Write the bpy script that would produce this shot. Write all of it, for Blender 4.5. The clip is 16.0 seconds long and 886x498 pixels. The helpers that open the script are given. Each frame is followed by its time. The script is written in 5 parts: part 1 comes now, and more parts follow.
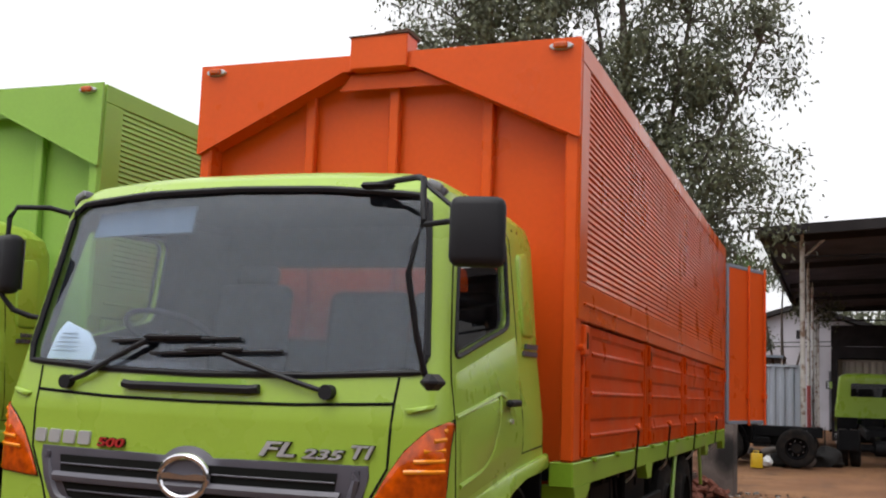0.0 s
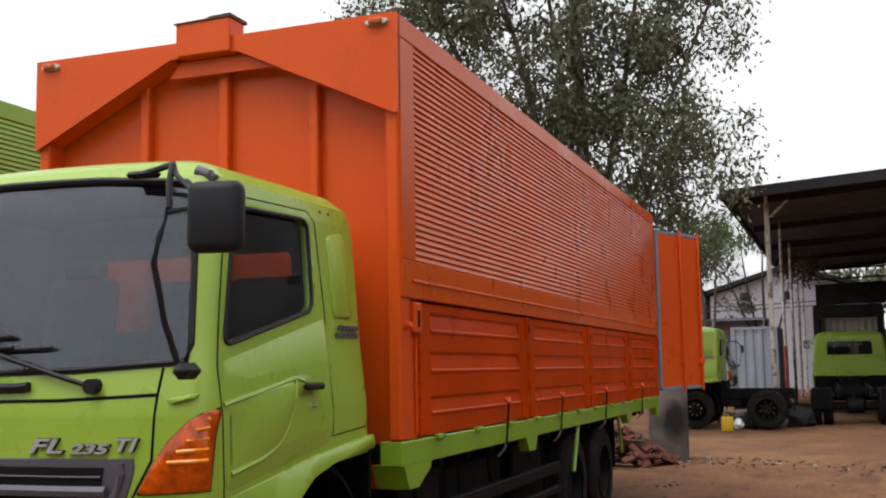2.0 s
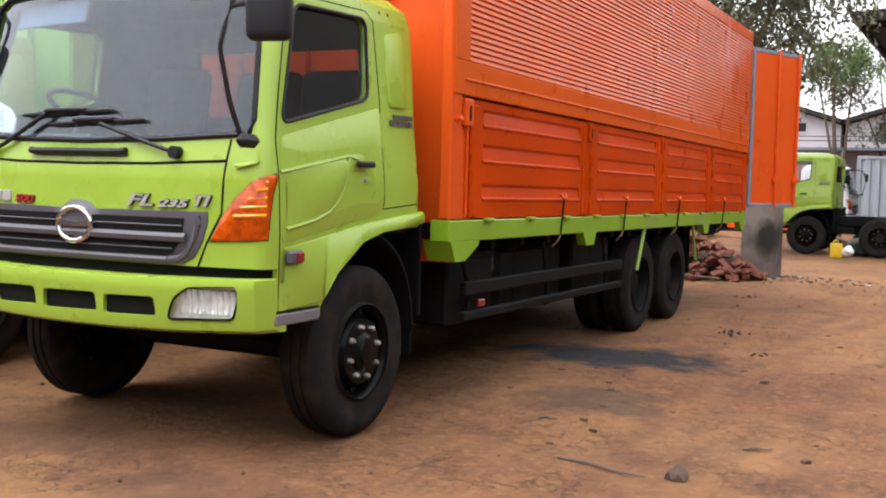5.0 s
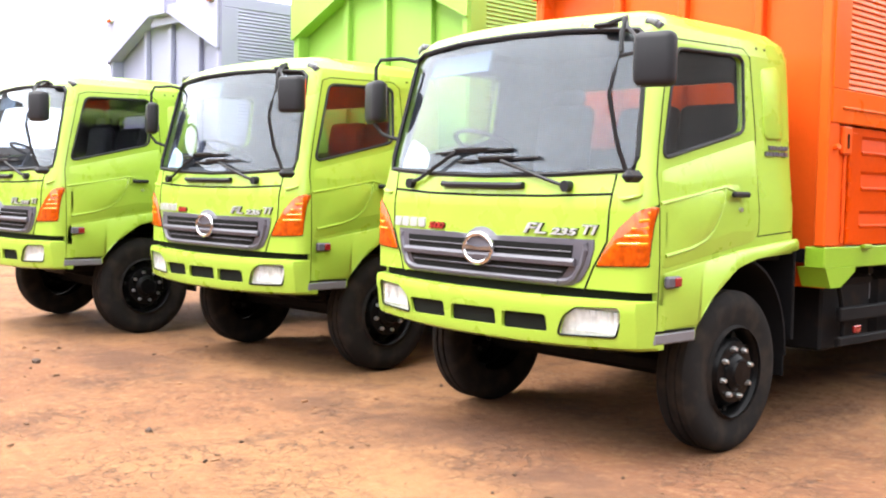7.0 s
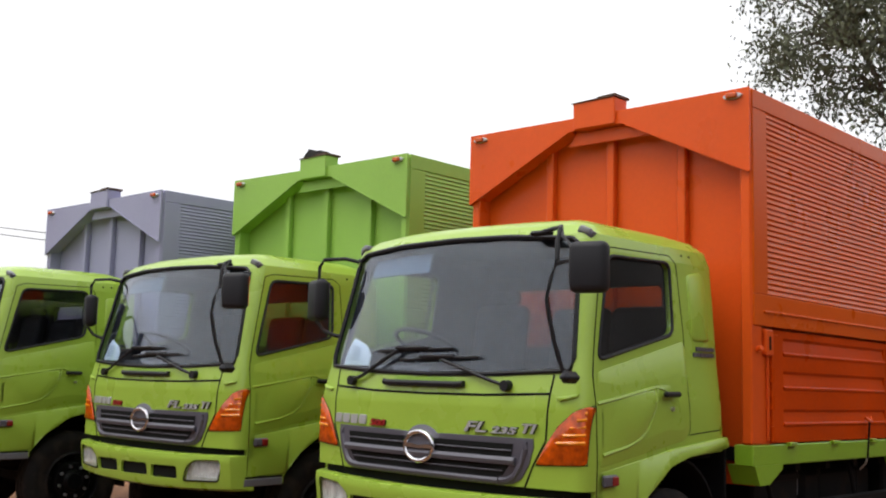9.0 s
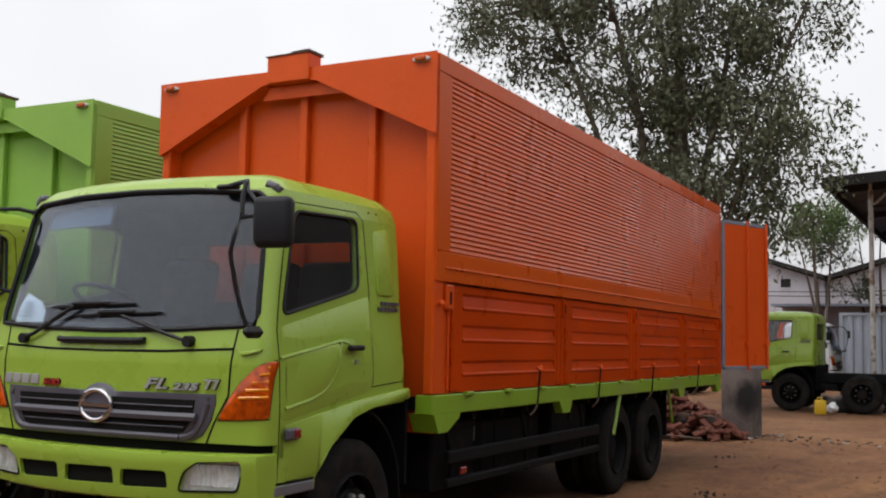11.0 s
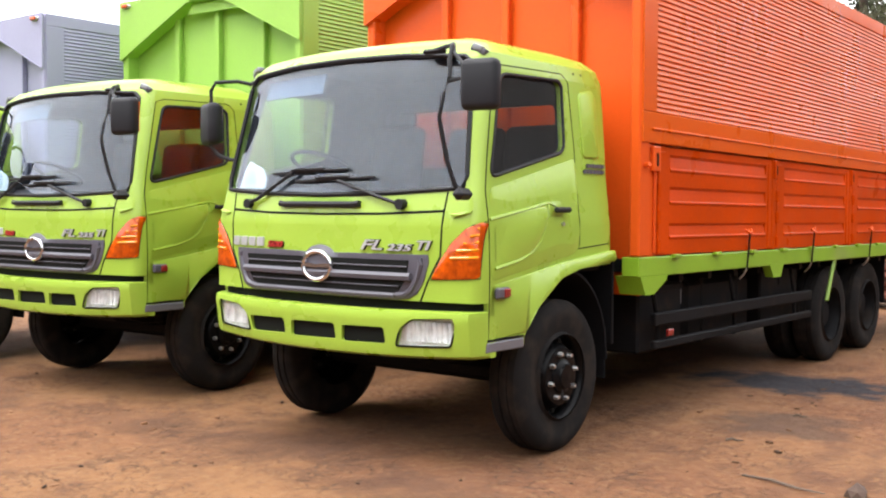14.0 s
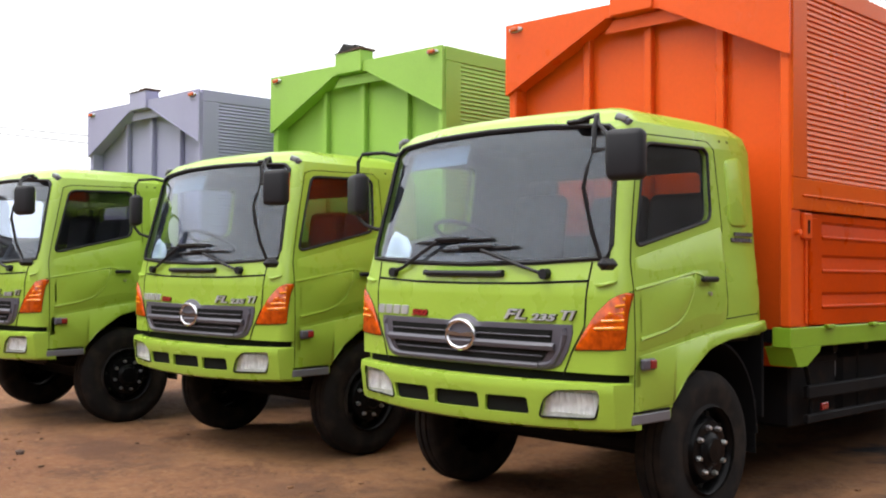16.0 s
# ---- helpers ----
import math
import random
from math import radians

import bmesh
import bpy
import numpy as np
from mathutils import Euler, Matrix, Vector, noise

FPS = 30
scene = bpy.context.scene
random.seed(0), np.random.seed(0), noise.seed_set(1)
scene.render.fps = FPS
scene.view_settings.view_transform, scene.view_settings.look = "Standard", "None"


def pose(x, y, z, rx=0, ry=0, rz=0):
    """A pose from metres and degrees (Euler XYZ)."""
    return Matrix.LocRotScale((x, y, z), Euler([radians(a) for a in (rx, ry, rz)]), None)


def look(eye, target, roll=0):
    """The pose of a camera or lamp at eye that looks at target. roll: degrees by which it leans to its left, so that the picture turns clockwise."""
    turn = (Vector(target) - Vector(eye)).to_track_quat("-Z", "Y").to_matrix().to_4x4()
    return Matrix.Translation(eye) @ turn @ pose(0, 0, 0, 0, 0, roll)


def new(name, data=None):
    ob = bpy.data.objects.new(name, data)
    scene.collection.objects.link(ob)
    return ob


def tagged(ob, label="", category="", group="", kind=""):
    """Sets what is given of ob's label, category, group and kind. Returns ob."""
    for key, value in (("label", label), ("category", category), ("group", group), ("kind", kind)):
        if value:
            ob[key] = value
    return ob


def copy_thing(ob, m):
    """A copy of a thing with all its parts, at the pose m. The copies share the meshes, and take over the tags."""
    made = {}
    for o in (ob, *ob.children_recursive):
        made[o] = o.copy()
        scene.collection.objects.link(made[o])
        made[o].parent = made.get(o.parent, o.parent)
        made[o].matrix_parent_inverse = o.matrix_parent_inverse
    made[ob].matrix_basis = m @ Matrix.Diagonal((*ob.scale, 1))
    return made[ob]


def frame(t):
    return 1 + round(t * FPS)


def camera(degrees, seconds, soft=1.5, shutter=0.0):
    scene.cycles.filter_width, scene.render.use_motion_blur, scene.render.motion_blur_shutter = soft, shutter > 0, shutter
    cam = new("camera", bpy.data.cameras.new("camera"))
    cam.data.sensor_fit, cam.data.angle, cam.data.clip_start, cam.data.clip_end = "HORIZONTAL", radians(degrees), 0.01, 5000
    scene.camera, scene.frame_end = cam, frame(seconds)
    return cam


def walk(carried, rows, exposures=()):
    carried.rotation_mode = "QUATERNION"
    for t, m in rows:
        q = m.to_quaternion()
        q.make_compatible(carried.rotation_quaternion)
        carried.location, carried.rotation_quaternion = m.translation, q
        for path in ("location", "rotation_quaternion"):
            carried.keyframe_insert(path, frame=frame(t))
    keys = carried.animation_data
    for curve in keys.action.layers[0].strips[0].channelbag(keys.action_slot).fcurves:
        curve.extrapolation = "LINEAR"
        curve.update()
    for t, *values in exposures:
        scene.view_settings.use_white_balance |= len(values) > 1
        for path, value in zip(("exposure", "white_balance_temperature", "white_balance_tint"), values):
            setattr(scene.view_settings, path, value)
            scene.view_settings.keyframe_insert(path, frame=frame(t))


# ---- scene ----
cam = camera(45.6, 16.0, soft=2.1)
PATH = [
    (0, (2.751, -4.038, 1.691), (2.054, -2.18, 1.94), 2.1),
    (0.5, (2.987, -3.899, 1.704), (2.328, -2.032, 1.984), -1.8),
    (1, (3.306, -3.859, 1.721), (2.662, -1.978, 1.939), -1.2),
    (1.5, (3.597, -3.809, 1.7), (2.898, -1.947, 1.908), 0.2),
    (2, (3.716, -3.619, 1.709), (3.016, -1.757, 1.92), -1.0),
    (2.5, (3.946, -3.595, 1.715), (3.153, -1.773, 1.935), 1.6),
    (3, (4.147, -3.749, 1.674), (3.335, -1.932, 1.868), 0.8),
    (3.2, (4.151, -3.795, 1.671), (3.368, -1.96, 1.812), 1.3),
    (5.3, (4.531, -4.197, 1.505), (3.534, -2.472, 1.336), 1.5),
    (5.5, (4.524, -4.268, 1.521), (3.451, -2.591, 1.332), 0.5),
    (6, (4.565, -4.424, 1.588), (3.413, -2.809, 1.332), 0.5),
    (6.5, (4.707, -4.552, 1.58), (3.382, -3.076, 1.32), 1.3),
    (7, (4.744, -4.61, 1.62), (3.279, -3.253, 1.498), 1.1),
    (7.5, (4.744, -4.703, 1.647), (3.288, -3.332, 1.659), 1.8),
    (8, (4.705, -4.816, 1.68), (3.284, -3.41, 1.742), 2.2),
    (8.5, (4.736, -4.829, 1.693), (3.306, -3.441, 1.866), 1.3),
    (9, (4.824, -4.818, 1.687), (3.457, -3.378, 1.922), 1.5),
    (9.5, (4.873, -4.785, 1.677), (3.611, -3.256, 1.942), 1.0),
    (10, (4.893, -4.761, 1.661), (3.795, -3.111, 1.931), 0.7),
    (10.2, (4.92, -4.754, 1.685), (3.882, -3.064, 1.942), 1.0),
    (12.3, (4.955, -4.757, 1.673), (4.066, -2.966, 1.691), 0.1),
    (12.5, (4.967, -4.757, 1.669), (4.062, -2.973, 1.669), 0.4),
    (13, (4.956, -4.753, 1.62), (4.036, -2.979, 1.535), 0.3),
    (13.5, (4.923, -4.798, 1.603), (3.837, -3.12, 1.512), 0.4),
    (14, (4.901, -4.814, 1.62), (3.666, -3.243, 1.537), 0.3),
    (14.5, (4.894, -4.827, 1.622), (3.591, -3.31, 1.578), 0.4),
    (15, (4.888, -4.838, 1.639), (3.528, -3.372, 1.608), 0.4),
    (15.5, (4.87, -4.859, 1.647), (3.445, -3.456, 1.647), 0.3),
    (16, (4.879, -4.865, 1.668), (3.452, -3.465, 1.701), 0.3),
]
EXPOSURES = [(0.0, -0.83), (2.0, -0.93), (3.2, -0.98), (5.3, 0.24), (6.0, 0.65), (6.5, 0.84), (7.0, 1.05), (7.5, 0.57), (8.0, 0.05), (8.5, -0.40), (9.0, -0.82), (9.5, -1.12),
             (10.2, -1.28), (12.3, -0.64), (13.0, -0.30), (13.5, -0.08), (14.0, 0.36), (14.5, 0.45), (15.0, 0.22), (15.5, -0.06), (16.0, -0.24)]
walk(cam, [(t, look(eye, target, roll)) for t, eye, target, roll in PATH], EXPOSURES)

# ---- world and sun: a bright overcast sky ----
world = bpy.data.worlds.new("overcast")
scene.world = world
world.use_nodes = True
wt = world.node_tree
wt.nodes.clear()
w_out = wt.nodes.new("ShaderNodeOutputWorld")
w_bg = wt.nodes.new("ShaderNodeBackground")
w_sky = wt.nodes.new("ShaderNodeTexSky")
w_sky.sky_type = "NISHITA"
w_sky.sun_disc = False
w_sky.sun_elevation, w_sky.sun_rotation = radians(63), radians(207)
w_sky.air_density, w_sky.dust_density = 1.0, 6.0
w_hsv = wt.nodes.new("ShaderNodeHueSaturation")
w_hsv.inputs["Saturation"].default_value = 0.16
w_mix = wt.nodes.new("ShaderNodeMix")
w_mix.data_type = "RGBA"
w_mix.inputs[0].default_value = 0.6
w_mix.inputs[7].default_value = (9.18, 9.22, 9.5, 1)
wt.links.new(w_sky.outputs[0], w_hsv.inputs["Color"])
wt.links.new(w_hsv.outputs[0], w_mix.inputs[6])
# an overcast sky is brightest overhead
w_tc = wt.nodes.new("ShaderNodeTexCoord")
w_sep = wt.nodes.new("ShaderNodeSeparateXYZ")
w_up = wt.nodes.new("ShaderNodeMapRange")
w_up.inputs[1].default_value, w_up.inputs[2].default_value, w_up.inputs[3].default_value, w_up.inputs[4].default_value = 0.0, 1.0, 1.75, 2.2
w_mul = wt.nodes.new("ShaderNodeVectorMath")
w_mul.operation = "SCALE"
wt.links.new(w_tc.outputs["Generated"], w_sep.inputs[0])
wt.links.new(w_sep.outputs["Z"], w_up.inputs[0])
wt.links.new(w_mix.outputs[2], w_mul.inputs[0])
# soft cloud structure
w_cl = wt.nodes.new("ShaderNodeTexNoise")
w_cl.inputs["Scale"].default_value, w_cl.inputs["Detail"].default_value = 2.6, 5.0
w_cr = wt.nodes.new("ShaderNodeMapRange")
w_cr.inputs[1].default_value, w_cr.inputs[2].default_value, w_cr.inputs[3].default_value, w_cr.inputs[4].default_value = 0.35, 0.68, 1.09, 1.23
w_cm = wt.nodes.new("ShaderNodeMath")
w_cm.operation = "MULTIPLY"
wt.links.new(w_tc.outputs["Generated"], w_cl.inputs["Vector"])
wt.links.new(w_cl.outputs["Fac"], w_cr.inputs[0])
wt.links.new(w_cr.outputs[0], w_cm.inputs[0])
wt.links.new(w_up.outputs[0], w_cm.inputs[1])
wt.links.new(w_cm.outputs[0], w_mul.inputs["Scale"])
wt.links.new(w_mul.outputs[0], w_bg.inputs[0])
w_bg.inputs[1].default_value = 0.15
wt.links.new(w_bg.outputs[0], w_out.inputs[0])
sun_data = bpy.data.lights.new("sun", "SUN")
sun_data.energy, sun_data.angle, sun_data.color = 1.7, radians(40), (1.0, 0.98, 0.95)
sun = new("sun", sun_data)
sun.matrix_basis = look((-5, -7, 22), (0, 3, 0))


# ---- materials ----
def material(name, color, rough=0.5, metal=0.0, vary=0.0, scale=3.0, fine=0.0, fine_scale=60.0, bump=0.0, bump_scale=40.0,
             second=None, amount=0.0, second_scale=1.2, coat=0.0, rough_vary=0.0, island=0.0, spec=0.5):
    """Two scales of colour variation, an optional second colour in patches, fine relief."""
    m = bpy.data.materials.new(name)
    m.use_nodes = True
    nt = m.node_tree
    b = nt.nodes["Principled BSDF"]
    b.inputs["Roughness"].default_value, b.inputs["Metallic"].default_value = rough, metal
    b.inputs["Coat Weight"].default_value = coat
    b.inputs["Specular IOR Level"].default_value = spec
    b.inputs["Coat Roughness"].default_value = 0.08
    tc = nt.nodes.new("ShaderNodeTexCoord")

    def noise_at(sc, detail=5.0):
        n = nt.nodes.new("ShaderNodeTexNoise")
        n.inputs["Scale"].default_value, n.inputs["Detail"].default_value = sc, detail
        nt.links.new(tc.outputs["Object"], n.inputs["Vector"])
        return n.outputs["Fac"]

    def remap(sock, lo, hi, a, c):
        r = nt.nodes.new("ShaderNodeMapRange")
        r.inputs[1].default_value, r.inputs[2].default_value, r.inputs[3].default_value, r.inputs[4].default_value = lo, hi, a, c
        nt.links.new(sock, r.inputs[0])
        return r.outputs[0]

    rgb = nt.nodes.new("ShaderNodeRGB")
    rgb.outputs[0].default_value = (*color, 1)
    col = rgb.outputs[0]
    if second:
        mx = nt.nodes.new("ShaderNodeMix")
        mx.data_type = "RGBA"
        nt.links.new(remap(noise_at(second_scale, 8.0), 0.62 - amount * 0.4, 0.72 - amount * 0.2, 0, 1), mx.inputs[0])
        nt.links.new(col, mx.inputs[6])
        mx.inputs[7].default_value = (*second, 1)
        col = mx.outputs[2]
    for strength, sc in ((vary, scale), (fine, fine_scale)):
        if strength:
            h = nt.nodes.new("ShaderNodeHueSaturation")
            nt.links.new(remap(noise_at(sc), 0.3, 0.7, 1 - strength, 1 + strength), h.inputs["Value"])
            nt.links.new(col, h.inputs["Color"])
            col = h.outputs[0]
    if island:
        g = nt.nodes.new("ShaderNodeNewGeometry")
        h = nt.nodes.new("ShaderNodeHueSaturation")
        nt.links.new(remap(g.outputs["Random Per Island"], 0, 1, 1 - island, 1 + island), h.inputs["Value"])
        nt.links.new(col, h.inputs["Color"])
        col = h.outputs[0]
    nt.links.new(col, b.inputs["Base Color"])
    if rough_vary:
        nt.links.new(remap(noise_at(scale * 2), 0.3, 0.7, rough - rough_vary, rough + rough_vary), b.inputs["Roughness"])
    if bump:
        bp = nt.nodes.new("ShaderNodeBump")
        bp.inputs["Strength"].default_value, bp.inputs["Distance"].default_value = bump, 0.01
        nt.links.new(noise_at(bump_scale, 8.0), bp.inputs["Height"])
        nt.links.new(bp.outputs[0], b.inputs["Normal"])
    return m


def glass(name, tint, rough=0.0, film=0.0):
    """Clear glass; film: the share of it made a pale diffuse veil that imitates reflected sky."""
    m = bpy.data.materials.new(name)
    m.use_nodes = True
    b = m.node_tree.nodes["Principled BSDF"]
    b.inputs["Base Color"].default_value = (*tint, 1)
    b.inputs["Transmission Weight"].default_value = 1.0 - film
    b.inputs["Roughness"].default_value = rough
    b.inputs["IOR"].default_value = 1.44
    # noise makes the veil uneven, a stand-in for cloud reflections
    if film:
        nt = m.node_tree
        tc, n, r = nt.nodes.new("ShaderNodeTexCoord"), nt.nodes.new("ShaderNodeTexNoise"), nt.nodes.new("ShaderNodeMapRange")
        n.inputs["Scale"].default_value, n.inputs["Detail"].default_value = 1.4, 4.0
        r.inputs[1].default_value, r.inputs[2].default_value = 0.35, 0.65
        r.inputs[3].default_value, r.inputs[4].default_value = 1.0, 1.0 - 2 * film
        nt.links.new(tc.outputs["Object"], n.inputs["Vector"])
        nt.links.new(n.outputs["Fac"], r.inputs[0])
        nt.links.new(r.outputs[0], b.inputs["Transmission Weight"])
    return m


LIME = material("lime_paint", (0.275, 0.412, 0.046), 0.30, vary=0.04, scale=1.5, fine=0.02, coat=0.12, rough_vary=0.06)
LIME_RAIL = material("lime_rail_paint", (0.19, 0.34, 0.018), 0.4, vary=0.08, scale=3.0, fine=0.04, second=(0.2, 0.3, 0.05), amount=0.1)
ORANGE = material("orange_paint", (0.64, 0.082, 0.008), 0.34, vary=0.07, scale=0.9, fine=0.03, fine_scale=30, bump=0.04, bump_scale=6, spec=0.22, rough_vary=0.08)
ORANGE_GLOSS = material("glossy_orange_paint", (0.58, 0.088, 0.004), 0.30, vary=0.05, scale=0.9, fine=0.03, fine_scale=30, bump=0.03, bump_scale=4, spec=0.16, rough_vary=0.06)
# a deeper, less glossy orange for the side boards
ORANGE_BOARD = material("deep_orange_paint", (0.46, 0.046, 0.001), 0.36, vary=0.14, scale=1.3, fine=0.05, fine_scale=30, bump=0.05, bump_scale=6, spec=0.05, rough_vary=0.1)
BOX_GREEN = material("light_green_paint", (0.245, 0.42, 0.07), 0.45, vary=0.06, scale=0.9, fine=0.03, spec=0.35)
BOX_GREY = material("pale_grey_paint", (0.275, 0.27, 0.40), 0.5, vary=0.06, scale=0.9, fine=0.03)
WHITE = material("white_paint", (0.75, 0.76, 0.78), 0.4, vary=0.06, scale=1.0, fine=0.03)
BLACK = material("black_plastic", (0.008, 0.008, 0.011), 0.55, spec=0.3, vary=0.15, scale=4, bump=0.05, bump_scale=300)
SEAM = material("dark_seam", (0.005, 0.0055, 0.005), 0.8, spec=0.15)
MOULDED = material("dull_black_moulding", (0.005, 0.005, 0.006), 0.75, spec=0.12, vary=0.15, scale=4)
LAMP_GREY = material("clouded_lamp_cover", (0.20, 0.21, 0.22), 0.35, vary=0.15, scale=15)
DARK_CHROME = material("dulled_chrome", (0.60, 0.60, 0.63), 0.14, 1.0, vary=0.1, scale=10)
CHASSIS = material("chassis_black_paint", (0.007, 0.007, 0.008), 0.65, spec=0.10, vary=0.3, scale=2, second=(0.014, 0.010, 0.008), amount=0.10, second_scale=4)
RUBBER = material("tyre_rubber", (0.012, 0.011, 0.011), 0.85, spec=0.12, vary=0.15, scale=4, second=(0.024, 0.019, 0.016), amount=0.36, second_scale=6.0, bump=0.1, bump_scale=90)
RIM = material("black_rim_paint", (0.004, 0.004, 0.0045), 0.30, vary=0.2, scale=8, spec=0.10)
STEEL = material("worn_steel", (0.60, 0.60, 0.61), 0.35, 0.9, vary=0.2, scale=12)
CHROME = material("chrome", (0.75, 0.75, 0.77), 0.08, 1.0)
GRILLE = material("grey_grille_plastic", (0.075, 0.072, 0.092), 0.45, vary=0.06, scale=6)
STEP = material("grey_step_metal", (0.15, 0.15, 0.17), 0.45, 0.2, vary=0.08, scale=8)
AMBER = material("amber_lens", (0.46, 0.062, 0.0), 0.14, vary=0.4, scale=22, spec=0.4)
AMBER_LIGHT = material("pale_amber_lens", (0.75, 0.24, 0.006), 0.2, vary=0.15, scale=20, spec=0.4)
RED = material("red_lens", (0.20, 0.012, 0.012), 0.25, vary=0.1, scale=20)
REFLECTOR = material("headlight_reflector", (0.90, 0.91, 0.92), 0.35, 0.55, vary=0.2, scale=18)
LETTER = material("silver_letters", (0.50, 0.51, 0.53), 0.35, 0.5)
LETTER_RED = material("red_letters", (0.30, 0.012, 0.012), 0.4)
SEAT = material("dark_seat_fabric", (0.018, 0.018, 0.021), 0.9, vary=0.1, scale=30)
DASH = material("grey_dashboard", (0.03, 0.03, 0.034), 0.7, vary=0.08, scale=10)
LINING = material("cab_lining", (0.028, 0.028, 0.032), 0.8, vary=0.06, scale=8)
PAPER = material("paper", (0.74, 0.80, 0.79), 0.8, vary=0.05, scale=6)
PRINT = material("printed_text", (0.25, 0.33, 0.36), 0.8)
VISOR = material("pale_visor_plastic", (0.15, 0.20, 0.24), 0.5, vary=0.05, scale=5)
WIND_GLASS = glass("windscreen_glass", (0.72, 0.82, 0.97), film=0.003)
SIDE_GLASS = glass("tinted_side_glass", (0.80, 0.82, 0.84), film=0.001)
REAR_GLASS = glass("dark_rear_glass", (0.45, 0.46, 0.50))
LENS = glass("clear_lens", (0.95, 0.96, 0.97), 0.03)
CONCRETE = material("stained_concrete", (0.15, 0.125, 0.115), 0.9, vary=0.12, scale=2, fine=0.08, fine_scale=30, second=(0.07, 0.06, 0.055), amount=0.35, second_scale=2.5, bump=0.3, bump_scale=30)
SOOT = material("soot", (0.015, 0.014, 0.014), 0.95, vary=0.3, scale=5)
BRICK = material("broken_brick", (0.13, 0.042, 0.026), 0.92, vary=0.15, scale=5, fine=0.1, island=0.4, bump=0.3)
WOOD = material("weathered_wood", (0.11, 0.08, 0.06), 0.85, vary=0.2, scale=4, fine=0.1)
BARK = material("bark", (0.09, 0.07, 0.055), 0.95, vary=0.25, scale=5, bump=0.5, bump_scale=25)
LEAF = material("leaves", (0.082, 0.090, 0.046), 0.55, island=0.45)
LEAF_FRESH = material("fresh_leaves", (0.085, 0.14, 0.04), 0.6, island=0.4)
WALL_WHITE = material("whitewashed_wall", (0.50, 0.49, 0.54), 0.85, vary=0.06, scale=0.5, second=(0.42, 0.42, 0.45), amount=0.12, second_scale=0.4)
ROOF_DARK = material("old_roof_sheet", (0.032, 0.029, 0.030), 0.9, spec=0.1, vary=0.2, scale=1.5)
SHED = material("shed_roof_underside", (0.075, 0.068, 0.078), 0.9, spec=0.1, vary=0.2, scale=1.0)
POLE = material("peeling_white_pole", (0.55, 0.53, 0.50), 0.7, vary=0.1, scale=3, second=(0.22, 0.14, 0.10), amount=0.3, second_scale=5)
POLE_RED = material("faded_red_pole", (0.30, 0.05, 0.05), 0.7, vary=0.1, scale=3)
CONTAINER = material("grey_blue_container", (0.33, 0.36, 0.42), 0.6, vary=0.08, scale=1)
YELLOW = material("yellow_plastic", (0.65, 0.42, 0.02), 0.4, vary=0.06, scale=10)
CREAM = material("cream_sheet", (0.42, 0.38, 0.32), 0.8, vary=0.08, scale=2)
BLUEGREY = material("blue_grey_edge", (0.16, 0.19, 0.24), 0.6, vary=0.1, scale=4)
LID = material("weathered_lid", (0.07, 0.035, 0.022), 0.8, vary=0.2, scale=6)
WIRE = material("cable", (0.05, 0.05, 0.05), 0.6)


# ---- mesh helpers ----
def finish(bm, smooth=True, angle=35):
    bmesh.ops.recalc_face_normals(bm, faces=bm.faces)
    for f in bm.faces:
        f.smooth = smooth
    if smooth:
        lim = radians(angle)
        for e in bm.edges:
            if len(e.link_faces) == 2 and e.calc_face_angle(0) > lim:
                e.smooth = False


def part(name, bm, mat, parent=None, label="", smooth=True, angle=35):
    finish(bm, smooth, angle)
    me = bpy.data.meshes.new(name)
    bm.to_mesh(me)
    bm.free()
    me.materials.append(mat)
    ob = new(name, me)
    if parent:
        ob.parent = parent
    return tagged(ob, label) if label else ob


def thing(name, label, category, group="", kind="", m=None):
    ob = new(name)
    ob.empty_display_size = 0.2
    if m:
        ob.matrix_basis = m
    return tagged(ob, label, category, group, kind)


def block(bm, x0, x1, y0, y1, z0, z1, bevel=0.0, m=None, segments=1):
    made = bmesh.ops.create_cube(bm, size=1.0)["verts"]
    for v in made:
        v.co = Vector(((x0 + x1) / 2 + v.co.x * (x1 - x0), (y0 + y1) / 2 + v.co.y * (y1 - y0), (z0 + z1) / 2 + v.co.z * (z1 - z0)))
    if bevel:
        es = list({e for v in made for e in v.link_edges})
        out = bmesh.ops.bevel(bm, geom=es, offset=bevel, segments=segments, affect="EDGES", profile=0.5)
        made = list({v for f in out["faces"] for v in f.verts} | {v for v in made if v.is_valid})
    if m:
        for v in made:
            v.co = m @ v.co
    return bm


def blocks(*args, bevel=0.0):
    bm = bmesh.new()
    for a in args:
        block(bm, *a, bevel=bevel)
    return bm


def tube(bm, pts, r, n=8, closed=False, caps=True):
    """A round bar along a line of points."""
    pts = [Vector(p) for p in pts]
    rings = []
    k = len(pts)
    up = Vector((0.13, 0.21, 0.97))
    for i, p in enumerate(pts):
        a = pts[(i - 1) % k] if (closed or i) else p
        c = pts[(i + 1) % k] if (closed or i < k - 1) else p
        d = (c - a).normalized()
        u = d.cross(up)
        if u.length < 0.05:
            u = d.cross(Vector((1, 0, 0)))
        u.normalize()
        w = d.cross(u)
        rr = r[i] if isinstance(r, (list, tuple)) else r
        rings.append([bm.verts.new(p + rr * (math.cos(2 * math.pi * j / n) * u + math.sin(2 * math.pi * j / n) * w)) for j in range(n)])
    for i in range(k if closed else k - 1):
        a, c = rings[i], rings[(i + 1) % k]
        for j in range(n):
            bm.faces.new((a[j], a[(j + 1) % n], c[(j + 1) % n], c[j]))
    if caps and not closed:
        bm.faces.new(rings[0][::-1])
        bm.faces.new(rings[-1])
    return bm


